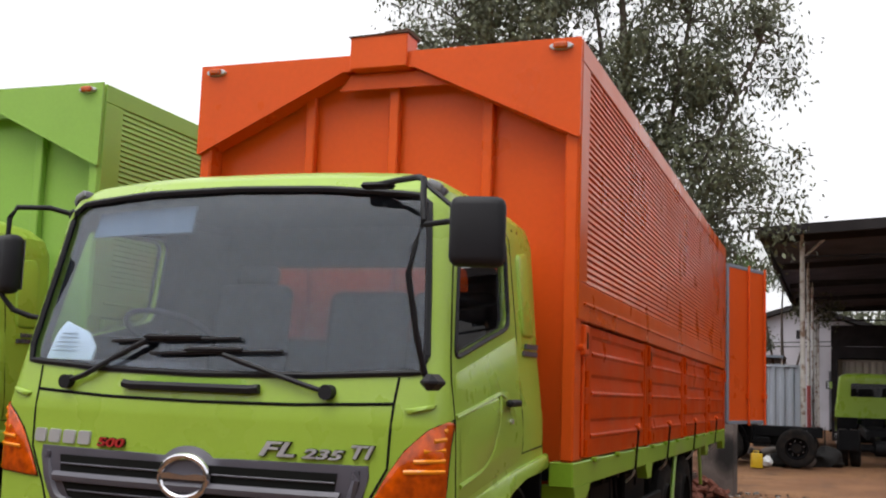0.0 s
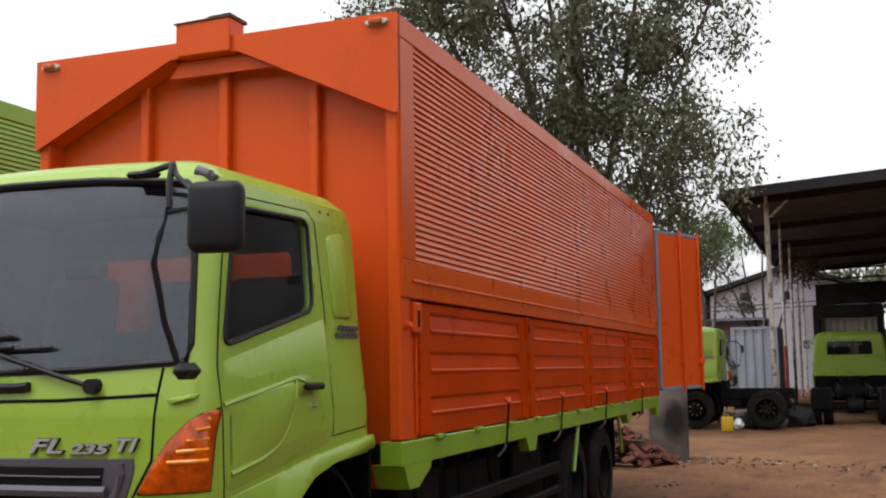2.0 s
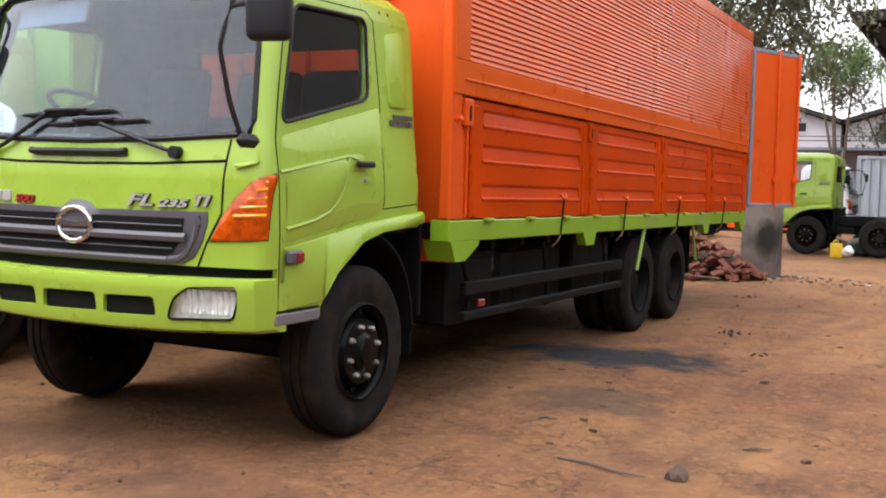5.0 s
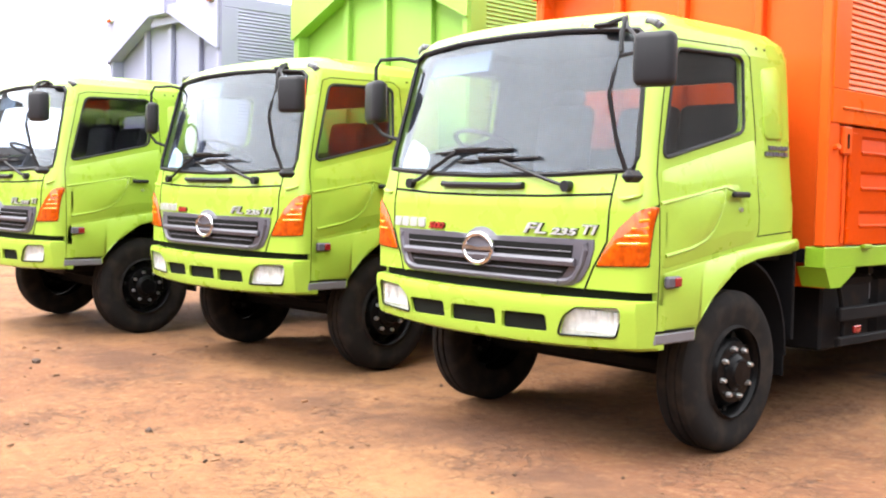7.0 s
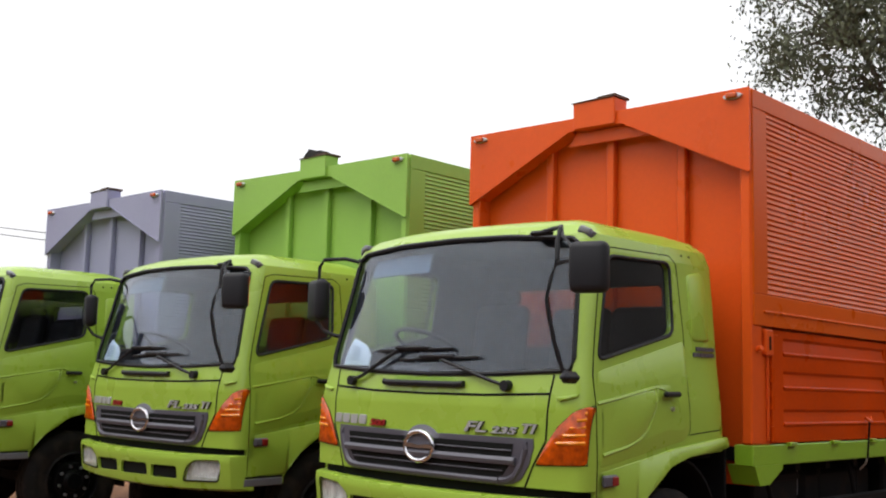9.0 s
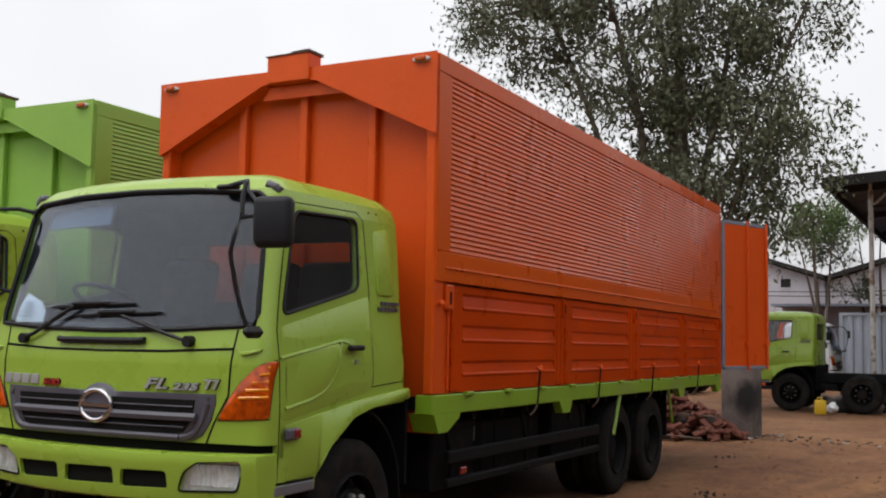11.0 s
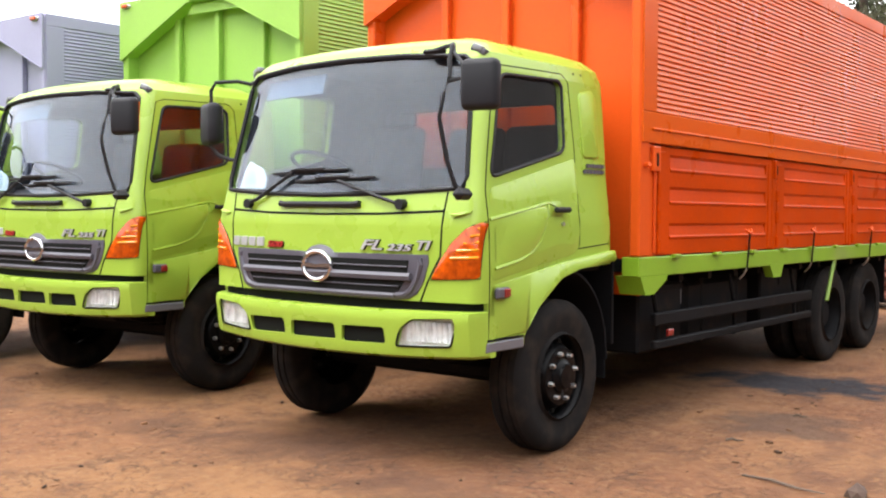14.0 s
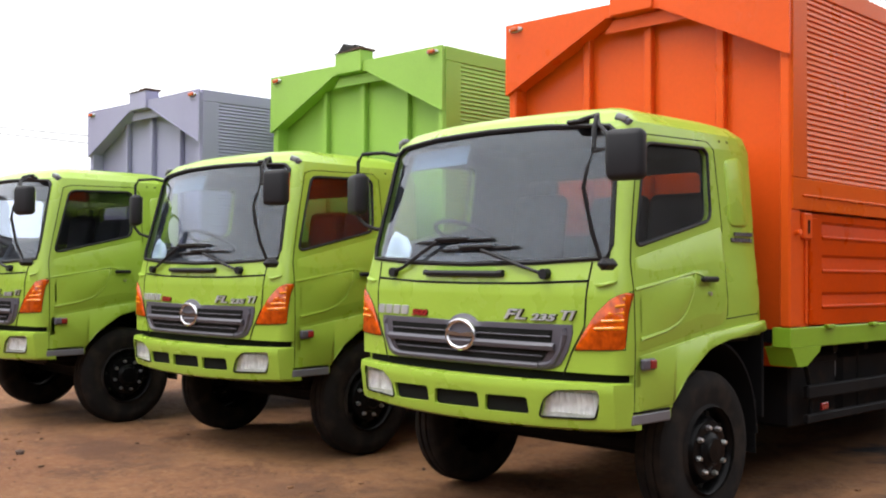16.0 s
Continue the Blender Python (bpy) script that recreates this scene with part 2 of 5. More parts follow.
def prism(bm, poly, a, b, place):
    """A polygon in a plane (u, v), carried from a to b by place(u, v, w)."""
    lo = [bm.verts.new(place(u, v, a)) for u, v in poly]
    hi = [bm.verts.new(place(u, v, b)) for u, v in poly]
    n = len(poly)
    bm.faces.new(lo[::-1])
    bm.faces.new(hi)
    for i in range(n):
        bm.faces.new((lo[i], lo[(i + 1) % n], hi[(i + 1) % n], hi[i]))
    return bm


def along_x(u, v, w):
    return Vector((w, u, v))


def along_y(u, v, w):
    return Vector((u, w, v))


def along_z(u, v, w):
    return Vector((u, v, w))


def lathe_x(bm, profile, centre, n=40):
    """Turns (radius, x) pairs round the x axis through centre."""
    c = Vector(centre)
    rings = []
    for r, x in profile:
        rings.append([bm.verts.new(c + Vector((x, r * math.cos(2 * math.pi * j / n), r * math.sin(2 * math.pi * j / n)))) for j in range(n)])
    for a, b in zip(rings, rings[1:]):
        for j in range(n):
            bm.faces.new((a[j], a[(j + 1) % n], b[(j + 1) % n], b[j]))
    return bm


def sheet(bm, f, nu, nv, back=None):
    """A patch f(u, v), u and v from 0 to 1; back: a vector, or a function of the point, that gives it thickness."""
    g = [[bm.verts.new(f(i / nu, j / nv)) for j in range(nv + 1)] for i in range(nu + 1)]
    for i in range(nu):
        for j in range(nv):
            bm.faces.new((g[i][j], g[i + 1][j], g[i + 1][j + 1], g[i][j + 1]))
    if back is not None:
        h = [[bm.verts.new(g[i][j].co + back) for j in range(nv + 1)] for i in range(nu + 1)]
        for i in range(nu):
            for j in range(nv):
                bm.faces.new((h[i][j], h[i][j + 1], h[i + 1][j + 1], h[i + 1][j]))
        for i in range(nu):
            for j in (0, nv):
                bm.faces.new((g[i][j], g[i + 1][j], h[i + 1][j], h[i][j]))
        for j in range(nv):
            for i in (0, nu):
                bm.faces.new((g[i][j], g[i][j + 1], h[i][j + 1], h[i][j]))
    return bm


def rounded(poly, r, n=4):
    """Rounds the corners of a polygon."""
    out = []
    k = len(poly)
    for i in range(k):
        p, a, b = Vector(poly[i]), Vector(poly[i - 1]), Vector(poly[(i + 1) % k])
        da, db = (a - p), (b - p)
        ra = min(r, da.length * 0.45, db.length * 0.45)
        s, e = p + da.normalized() * ra, p + db.normalized() * ra
        for j in range(n + 1):
            t = j / n
            out.append(tuple((1 - t) ** 2 * s + 2 * t * (1 - t) * p + t * t * e))
    return out


def dense(line, step=0.06, closed=False):
    out = []
    seq = list(line) + ([line[0]] if closed else [])
    for a, b in zip(seq, seq[1:]):
        a, b = Vector(a), Vector(b)
        n = max(1, int((b - a).length / step))
        out += [tuple(a.lerp(b, i / n)) for i in range(n)]
    if not closed:
        out.append(tuple(seq[-1]))
    return out


def text_mesh(body, size, depth, shear=0.0, bold=0.0):
    cu = bpy.data.curves.new("lettering", "FONT")
    cu.body, cu.size, cu.extrude, cu.shear, cu.offset = body, size, depth, shear, bold
    cu.resolution_u = 3
    ob = new("lettering", cu)
    dg = bpy.context.evaluated_depsgraph_get()
    me = bpy.data.meshes.new_from_object(ob.evaluated_get(dg))
    bm = bmesh.new()
    bm.from_mesh(me)
    bpy.data.objects.remove(ob)
    bpy.data.curves.remove(cu)
    bpy.data.meshes.remove(me)
    return bm


def carve(bm, cutters, name="shell"):
    """Cuts closed meshes out of a closed mesh and returns the result as a new bmesh."""
    def solid(b):
        bmesh.ops.recalc_face_normals(b, faces=b.faces)
        me = bpy.data.meshes.new(name)
        b.to_mesh(me)
        b.free()
        return new(name, me)
    base = solid(bm)
    tools = [solid(c) for c in cutters]
    for t in tools:
        md = base.modifiers.new("cut", "BOOLEAN")
        md.operation, md.object, md.solver = "DIFFERENCE", t, "EXACT"
    dg = bpy.context.evaluated_depsgraph_get()
    me = bpy.data.meshes.new_from_object(base.evaluated_get(dg))
    out = bmesh.new()
    out.from_mesh(me)
    for o in (base, *tools):
        d = o.data
        bpy.data.objects.remove(o)
        bpy.data.meshes.remove(d)
    bpy.data.meshes.remove(me)
    return out


# ---- the cab's skin ----
CZ = [0.70, 1.20, 1.50, 1.80, 2.20, 2.48, 2.575, 2.645, 2.695, 2.72]
CW = [1.195, 1.205, 1.195, 1.155, 1.115, 1.088, 1.06, 0.98, 0.84, 0.60]
CF = [0.12, 0.12, 0.125, 0.18, 0.27, 0.33, 0.36, 0.43, 0.55, 0.75]
CR = [1.88, 1.88, 1.88, 1.89, 1.91, 1.915, 1.89, 1.83, 1.70, 1.45]
BOW = 0.13


def half_width(z):
    return float(np.interp(z, CZ, CW))


def front_y(x, z, w=None):
    w = half_width(z) if w is None else w
    f, rc, a = float(np.interp(z, CZ, CF)), 0.10, abs(x)
    y1 = f + BOW * ((w - rc) / w) ** 2.6
    if a <= w - rc:
        return f + BOW * (a / w) ** 2.6
    return y1 + rc * (1 - math.sqrt(max(0.0, 1 - min(1.0, (a - w + rc) / rc) ** 2)))


def cab_ring(z, inset=0.0):
    w, r, rc = half_width(z) - inset, float(np.interp(z, CZ, CR)) - inset, 0.10
    pts = []
    xs = [(-1 + 2 * i / 20) * (w - rc) for i in range(21)]
    f = [(x, front_y(x, z, w) + inset) for x in xs]
    y1 = f[-1][1]
    arc = [(w - rc + rc * math.sin(a), y1 + rc * (1 - math.cos(a))) for a in [i * math.pi / 14 for i in range(1, 8)]]
    side = [(w, y1 + rc + (r - 0.08 - y1 - rc) * i / 10) for i in range(1, 11)]
    rear = [(w - 0.08 * (1 - math.cos(a)), r - 0.08 + 0.08 * math.sin(a)) for a in [i * math.pi / 8 for i in range(1, 5)]]
    right = arc + side + rear
    pts = f + right + [(-x, y) for x, y in right[::-1]]
    return pts


def cab_solid(z0, z1, n, inset=0.0):
    bm = bmesh.new()
    zs = [z0 + (z1 - z0) * i / n for i in range(n + 1)]
    zs = sorted(set(zs) | {z for z in CZ if z0 < z < z1})
    rings = [[bm.verts.new((x, y, z)) for x, y in cab_ring(z, inset)] for z in zs]
    k = len(rings[0])
    for a, b in zip(rings, rings[1:]):
        for j in range(k):
            bm.faces.new((a[j], a[(j + 1) % k], b[(j + 1) % k], b[j]))
    bm.faces.new(rings[0][::-1])
    bm.faces.new(rings[-1])
    return bm


def on_front(x, z, out=0.0):
    return Vector((x, front_y(x, z) - out, z))


def on_side(y, z, out=0.0):
    return Vector((half_width(z) + out, y, z))


def strip(line, r, where, closed=False, n=6):
    return tube(bmesh.new(), [where(*p) for p in dense(line, 0.05, closed)], r, n, closed)


def raised(poly, where, thick, inner=0.0):
    """A plate that follows the skin: poly in its own plane, lifted by thick."""
    bm = bmesh.new()
    lo = [bm.verts.new(where(u, v, -0.01)) for u, v in poly]
    cu, cv = sum(p[0] for p in poly) / len(poly), sum(p[1] for p in poly) / len(poly)
    top = [bm.verts.new(where(u, v, thick * 0.6)) for u, v in poly]
    ins = [(u + (cu - u) * inner, v + (cv - v) * inner) for u, v in poly]
    cap = [bm.verts.new(where(u, v, thick)) for u, v in ins]
    n = len(poly)
    for i in range(n):
        j = (i + 1) % n
        bm.faces.new((lo[i], lo[j], top[j], top[i]))
        bm.faces.new((top[i], top[j], cap[j], cap[i]))
    f = bm.faces.new(cap)
    bmesh.ops.triangulate(bm, faces=[f])
    return bm


SCREEN = [(-1.06, 1.725), (-0.55, 1.695), (0, 1.685), (0.55, 1.695), (1.06, 1.725), (1.075, 1.8), (1.0, 2.50), (0.94, 2.545),
          (0.5, 2.575), (0, 2.585), (-0.5, 2.575), (-0.94, 2.545), (-1.0, 2.50), (-1.075, 1.8)]
SIDE_WINDOW = rounded([(0.41, 1.79), (1.29, 1.985), (1.315, 2.43), (1.27, 2.462), (0.60, 2.445)], 0.07)
ARCH = [(0.735, 0.4), (0.735, 0.79), (0.80, 0.88), (0.90, 0.985), (1.02, 1.075), (1.16, 1.135), (1.40, 1.19), (2.1, 1.225), (2.1, 0.4)]


def cutter(poly, a, b, place):
    return prism(bmesh.new(), poly, a, b, place)


def window_cutters():
    return [cutter(SCREEN, -1, 0.85, along_y), cutter(SIDE_WINDOW, -2, 2, along_x),
            cutter(rounded([(-0.72, 1.92), (0.72, 1.92), (0.70, 2.37), (-0.70, 2.37)], 0.06), 1.6, 2.2, along_y)]


def cab_lining():
    return carve(cab_solid(1.284, 2.636, 10, 0.047), [cab_solid(1.30, 2.615, 10, 0.062)] + window_cutters())


def cab_body():
    inner = cab_solid(1.28, 2.64, 10, 0.045)
    return carve(cab_solid(0.74, 2.72, 24), [
        cutter(ARCH, -2, 2, along_x),
        cutter([(-2, 0.5), (-2, 1.03), (0.335, 1.03), (0.335, 0.5)], -2, 2, along_x),
        inner] + window_cutters())


# ---- a wheel ----
def wheel(parent, x_out, y, r=0.515, dual=False, z=0.472):
    """x_out: the outer face of the tyre, negative on the other side."""
    s = 1 if x_out > 0 else -1
    bm = bmesh.new()
    width = 0.27
    prof = [(0.285, 0.025), (0.30, 0.0), (0.33, 0.004), (0.40, 0.018), (0.455, 0.016), (0.485, 0.0), (0.50, -0.012)]
    prof = [(q, xx - 0.02) for q, xx in prof]
    for i, xx in enumerate((-0.04, -0.082, -0.086, -0.098, -0.102, -0.146, -0.150, -0.162, -0.166, -0.21)):
        prof.append((r if i % 4 in (0, 1) else r - 0.014, xx - 0.012))
    prof += [(0.50, -0.25), (0.485, -0.262), (0.43, -0.275), (0.33, -0.27), (0.285, -0.25)]
    c = (x_out, y, z)
    lathe_x(bm, [(q, s * xx) for q, xx in prof], c, 56)
    if dual:
        lathe_x(bm, [(q, s * (xx - 0.32)) for q, xx in prof], c, 40)
    w = new("wheel")
    w.parent = parent
    part("tyre", bm, RUBBER, w)
    bm = bmesh.new()
    if dual:
        prof = [(0.29, 0.0), (0.275, -0.02), (0.268, -0.12), (0.255, -0.20), (0.22, -0.215), (0.16, -0.22), (0.155, -0.10), (0.13, -0.06), (0.0, -0.055)]
    else:
        prof = [(0.29, 0.0), (0.278, -0.012), (0.265, -0.05), (0.262, -0.09), (0.25, -0.095), (0.215, -0.03), (0.195, 0.002), (0.18, 0.006), (0.12, 0.006), (0.115, 0.02),
                (0.085, 0.04), (0.08, 0.055), (0.0, 0.06)]
    lathe_x(bm, [(q, s * (xx - 0.015)) for q, xx in prof], c, 40)
    rim = part("rim", bm, RIM if not dual else CHASSIS, w)
    q, xx = (0.155, -0.012) if not dual else (0.19, -0.235)
    for i in range(8):
        a = 2 * math.pi * (i + 0.3) / 8
        if i == 0:
            bm = bmesh.new()
            lathe_x(bm, [(0.018, s * xx), (0.018, s * (xx + 0.018)), (0.012, s * (xx + 0.036)), (0.0, s * (xx + 0.036))], (0, 0, 0), 6)
            nut = part("wheel_nut", bm, STEEL, w)
        else:
            nut = new("wheel_nut", nut.data)
            nut.parent = w
        nut.location = (x_out, y + q * math.cos(a), z + q * math.sin(a))
    if not dual:
        for i in range(8):
            a = 2 * math.pi * (i + 0.8) / 8
            if i == 0:
                hole = part("hand_hole", tube(bmesh.new(), [(-s * 0.012, 0, 0), (0, 0, 0)], 0.02, 10), SEAM, w)
            else:
                hole = new("hand_hole", hole.data)
                hole.parent = w
            hole.location = (x_out - s * 0.05, y + 0.234 * math.cos(a), z + 0.234 * math.sin(a))
    return w


def mirrored(bm):
    for v in bm.verts:
        v.co.x = -v.co.x
    return bm


def side_mirror(truck, s):
    """The passenger's mirror hangs on a long arm before the pillar, the driver's sits further back on a short hoop."""
    if s > 0:
        line = [(0.76, 0.33, 2.575), (0.90, 0.30, 2.59), (1.03, 0.20, 2.58), (1.10, 0.10, 2.55), (1.12, 0.05, 2.47), (1.135, 0.03, 2.36),
                (1.11, 0.0, 2.24), (1.09, -0.01, 2.13), (1.12, 0.03, 1.88), (1.14, 0.09, 1.72), (1.16, 0.12, 1.685)]
        foot, at, size, turn = (1.13, 1.21, 0.04, 0.19, 1.65, 1.72), (1.385, 0.0, 2.30), (0.115, 0.145), 14
        bracket, clamp = (0.70, 0.86, 0.30, 0.37, 2.56, 2.59), [(1.135, 0.03, 2.34), (1.28, 0.0, 2.35)]
        rod = [(1.05, 0.18, 2.58), (1.15, 0.06, 2.50), (1.27, 0.0, 2.41)]
    else:
        line = [(-1.05, 0.50, 2.50), (-1.16, 0.42, 2.53), (-1.29, 0.32, 2.52), (-1.315, 0.30, 2.46), (-1.315, 0.30, 2.36), (-1.31, 0.29, 2.05), (-1.26, 0.32, 1.98),
                (-1.19, 0.37, 1.95), (-1.12, 0.41, 1.94)]
        foot, at, size, turn = (-1.175, -1.10, 0.37, 0.45, 1.905, 1.975), (-1.345, 0.33, 2.215), (0.135, 0.155), -24
        bracket, clamp = (-1.08, -1.02, 0.46, 0.56, 2.47, 2.53), [(-1.31, 0.29, 2.20), (-1.33, 0.33, 2.20)]
        rod = [(-1.31, 0.29, 2.10), (-1.33, 0.31, 2.16)]
    arm = part("mirror_arm", tube(bmesh.new(), line, 0.0145, 8), BLACK, truck, "black tubular mirror arm")
    part("arm_foot", blocks(foot, bevel=0.03), BLACK, arm)
    part("arm_bracket", blocks(bracket, bevel=0.014), BLACK, arm)
    part("clamp", tube(bmesh.new(), clamp, 0.013, 8), BLACK, arm)
    part("brace", tube(bmesh.new(), rod, 0.011, 6), BLACK, arm)
    m = pose(*at, 0, 0, turn)
    ob = part("mirror_head", block(bmesh.new(), -size[0], size[0], -0.06, 0.045, -size[1], size[1], 0.04, m, 3), BLACK, truck, "black plastic wing mirror housing")
    part("mirror_glass", block(bmesh.new(), -size[0] + 0.02, size[0] - 0.02, 0.043, 0.05, -size[1] + 0.025, size[1] - 0.025, 0.0, m), CHROME, ob)


def build_cab(truck):
    cab = part("cab", cab_body(), LIME, truck, "lime green painted steel cab", angle=28)
    part("cab_lining", cab_lining(), LINING, cab, "dark grey cab lining", angle=28)
    # glazing
    bm = bmesh.new()

    def screen(u, v):
        x = (2 * u - 1) * (1.07 - 0.075 * v - 0.0 * v)
        zb = 1.685 + 0.04 * (x / 1.06) ** 2
        zt = 2.583 - 0.045 * (x / 1.0) ** 2
        z = zb + (zt - zb) * v
        return Vector((x, front_y(x, z) + 0.012, z))
    sheet(bm, screen, 28, 12, Vector((0, 0.005, 0)))
    g = part("windscreen", bm, WIND_GLASS, truck, "large curved windscreen")
    g.visible_shadow = False
    part("screen_seal", strip(SCREEN, 0.017, on_front, True), BLACK, g, "black rubber seal")
    pane = part("rear_window", prism(bmesh.new(), rounded([(-0.73, 1.91), (0.73, 1.91), (0.71, 2.38), (-0.71, 2.38)], 0.06), 1.868, 1.873, along_y), REAR_GLASS, truck, "dark tinted rear window")
    pane.visible_shadow = False
    for s in (1, -1):
        def q(b):
            return b if s > 0 else mirrored(b)
        bm = bmesh.new()
        prism(bm, SIDE_WINDOW, -0.02, -0.024, lambda u, v, w: on_side(u, v, w))
        door = part("door", q(raised(rounded([(0.36, 1.16), (1.34, 1.30), (1.40, 1.40), (1.42, 1.9), (1.40, 1.94), (0.38, 1.72)], 0.05),
                                     on_side, 0.004, 0.01)), LIME, truck)
        gw = part("side_window", q(bm), SIDE_GLASS, door, "dark tinted side window")
        gw.visible_shadow = False
        part("window_seal", q(strip(SIDE_WINDOW, 0.012, on_side, True)), BLACK, door)
        # the sculpted field of the door and its edge lines
        part("door_panel", q(raised(rounded([(0.40, 1.545), (1.02, 1.625), (1.0, 1.52), (0.86, 1.36), (0.70, 1.285), (0.40, 1.23)], 0.06),
                                    lambda u, v, o: on_side(u, v, o * max(0.0, min(1.0, (u - 0.42) / 0.4)) if o > 0 else o), 0.012, 0.06)), LIME, door, angle=80)
        part("door_crease", q(strip([(1.03, 1.628), (1.005, 1.55), (0.97, 1.475), (0.90, 1.385), (0.80, 1.32), (0.66, 1.277), (0.40, 1.235)], 0.013, on_side)), LIME, door)
        part("belt_crease", q(strip([(0.36, 1.535), (0.7, 1.585), (1.03, 1.638), (1.12, 1.62)], 0.012, on_side)), LIME, door)
        part("door_gap", q(strip([(0.345, 0.80), (0.345, 1.70), (0.40, 1.95), (0.53, 2.47), (0.62, 2.50), (1.33, 2.515), (1.40, 2.46), (1.42, 2.0), (1.40, 1.36), (1.38, 1.33), (1.80, 1.355)],
                                 0.0038, on_side)), SEAM, door, "dark shut line")
        part("sill_flare", q(raised(rounded([(0.36, 1.13), (0.78, 1.19), (1.16, 1.245), (1.88, 1.31), (1.90, 1.235), (1.40, 1.20), (1.16, 1.145), (0.95, 1.05), (0.82, 0.92), (0.75, 0.82), (0.36, 0.8)], 0.03, 3),
                                    lambda u, v, o: on_side(u, v, o * max(0.0, min(1.0, (u - 0.5) / 0.5)) if o > 0 else o), 0.018, 0.03)), LIME, door, angle=80)
        handle = part("door_handle", q(block(bmesh.new(), 1.20, 1.24, 1.06, 1.24, 1.575, 1.612, 0.012)), BLACK, door, "black door handle")
        part("handle_cup", q(raised(rounded([(1.04, 1.55), (1.20, 1.55), (1.20, 1.65), (1.04, 1.65)], 0.03), on_side, 0.004, 0.1)), LIME, handle)
        part("keyhole", q(tube(bmesh.new(), [(1.19, 1.18, 1.50), (1.212, 1.18, 1.50)], 0.014, 12)), STEEL, handle)
        # the tall panel behind the door
        part("rear_corner_panel", q(raised(rounded([(1.52, 1.95), (1.75, 1.95), (1.75, 2.38), (1.70, 2.43), (1.52, 2.40)], 0.05), on_side, 0.012, 0.06)), LIME, cab, angle=80)
        bars = bmesh.new()
        for zz, a, b in ((1.885, 1.56, 1.80), (1.845, 1.52, 1.80)):
            for k in range(6):
                y0 = a + (b - a) * k / 6
                block(bars, 1.150, 1.156 + 0.006, y0, y0 + (b - a) / 7.5, zz, zz + 0.026)
        part("side_badge", q(bars), GRILLE, cab, "small dark badge behind the door")
        for yy in (1.5, 1.6):
            part("roof_bolt", q(tube(bmesh.new(), [(1.045, yy, 2.525), (1.075, yy, 2.528)], 0.012, 8)), SEAM, cab)
        mk = part("side_marker_lamp", q(blocks((1.20, 1.235, 0.39, 0.53, 1.05, 1.12), bevel=0.012)), GRILLE, truck, "side marker lamp with red lens")
        part("lens", q(blocks((1.22, 1.242, 0.46, 0.525, 1.058, 1.112), bevel=0.006)), RED, mk)
        part("step_strip", q(blocks((1.13, 1.205, 0.32, 0.725, 0.725, 0.79), bevel=0.008)), STEP, truck, "brushed grey metal step strip")
        part("sill_gap", q(blocks((1.13, 1.202, 0.33, 0.722, 0.792, 0.806))), SEAM, truck)
        # corner indicator
        ind = [(1.197, 1.525), (1.19, 1.18), (0.885, 1.165), (0.94, 1.27), (1.02, 1.39), (1.11, 1.475)]
        il = part("indicator", q(raised(dense(rounded(ind, 0.025, 3), 0.04, True), on_front, 0.014, 0.05)), AMBER, truck, "large amber corner indicator", angle=60)
        for zz in (1.30, 1.345, 1.39, 1.435, 1.475):
            x0 = 0.87 + 0.32 * ((zz - 1.165) / 0.345) ** 0.95 + 0.02
            part("lens_rib", q(strip([(x0, zz), (1.185, zz + 0.008)], 0.0105, lambda a, b: on_front(a, b, 0.014))), AMBER_LIGHT, il)
        part("lamp_seam", q(strip(ind, 0.0035, lambda a, b: on_front(a, b, 0.004), True)), SEAM, il)
        # cheek seam from the hood line down past the lamp
        part("panel_gap", q(strip([(0.965, 1.70), (0.955, 1.585), (0.945, 1.31), (0.86, 1.15), (0.805, 1.01)], 0.006, on_front)), SEAM, cab)
        part("cheek_dent", q(raised(rounded([(1.0, 1.565), (1.14, 1.59), (1.13, 1.57), (1.03, 1.545)], 0.01), on_front, 0.022, 0.5)), LIME, cab)
        rl = part("roof_lamp", q(block(bmesh.new(), -0.055, 0.055, -0.03, 0.03, -0.01, 0.035, 0.012, pose(1.0, 0.50, 2.572, 0, 25, 10), 2)), GRILLE, truck, "small clear roof lamp")
        part("lens", q(block(bmesh.new(), -0.045, 0.03, -0.036, 0.024, 0.004, 0.042, 0.012, pose(1.0, 0.495, 2.575, 0, 25, 10), 2)), LAMP_GREY, rl)
        side_mirror(truck, s)
    # front panel
    part("hood_gap", strip([(-0.955, 1.585), (-0.5, 1.565), (0, 1.56), (0.5, 1.565), (0.955, 1.585)], 0.008, on_front), SEAM, cab, "dark shut line of the front panel")
    part("front_handle_recess", raised(rounded([(-0.34, 1.60), (0.28, 1.60), (0.25, 1.668), (-0.31, 1.668)], 0.02), on_front, 0.005, 0.03), LIME_RAIL, cab)
    part("front_handle", strip([(-0.40, 1.628), (-0.36, 1.622), (0.28, 1.622), (0.33, 1.628)], 0.022, lambda a, b: on_front(a, b, 0.016)), BLACK, truck, "black grab bar below the windscreen")
    for x0, x1, z1, b0, b1, zb in ((-0.75, -0.30, 1.835, -0.52, 0.19, 1.84), (0.66, 0.13, 1.775, -0.28, 0.42, 1.785)):
        arm = part("wiper", strip([(x0, 1.625), (x0 + 0.25 * (x1 - x0), 1.66), (x1, z1)], 0.013, lambda a, b: on_front(a, b, 0.03)), BLACK, truck, "black windscreen wiper")
        part("wiper_pivot", tube(bmesh.new(), [on_front(x0, 1.625, -0.01), on_front(x0, 1.625, 0.045)], 0.034, 12), BLACK, arm)
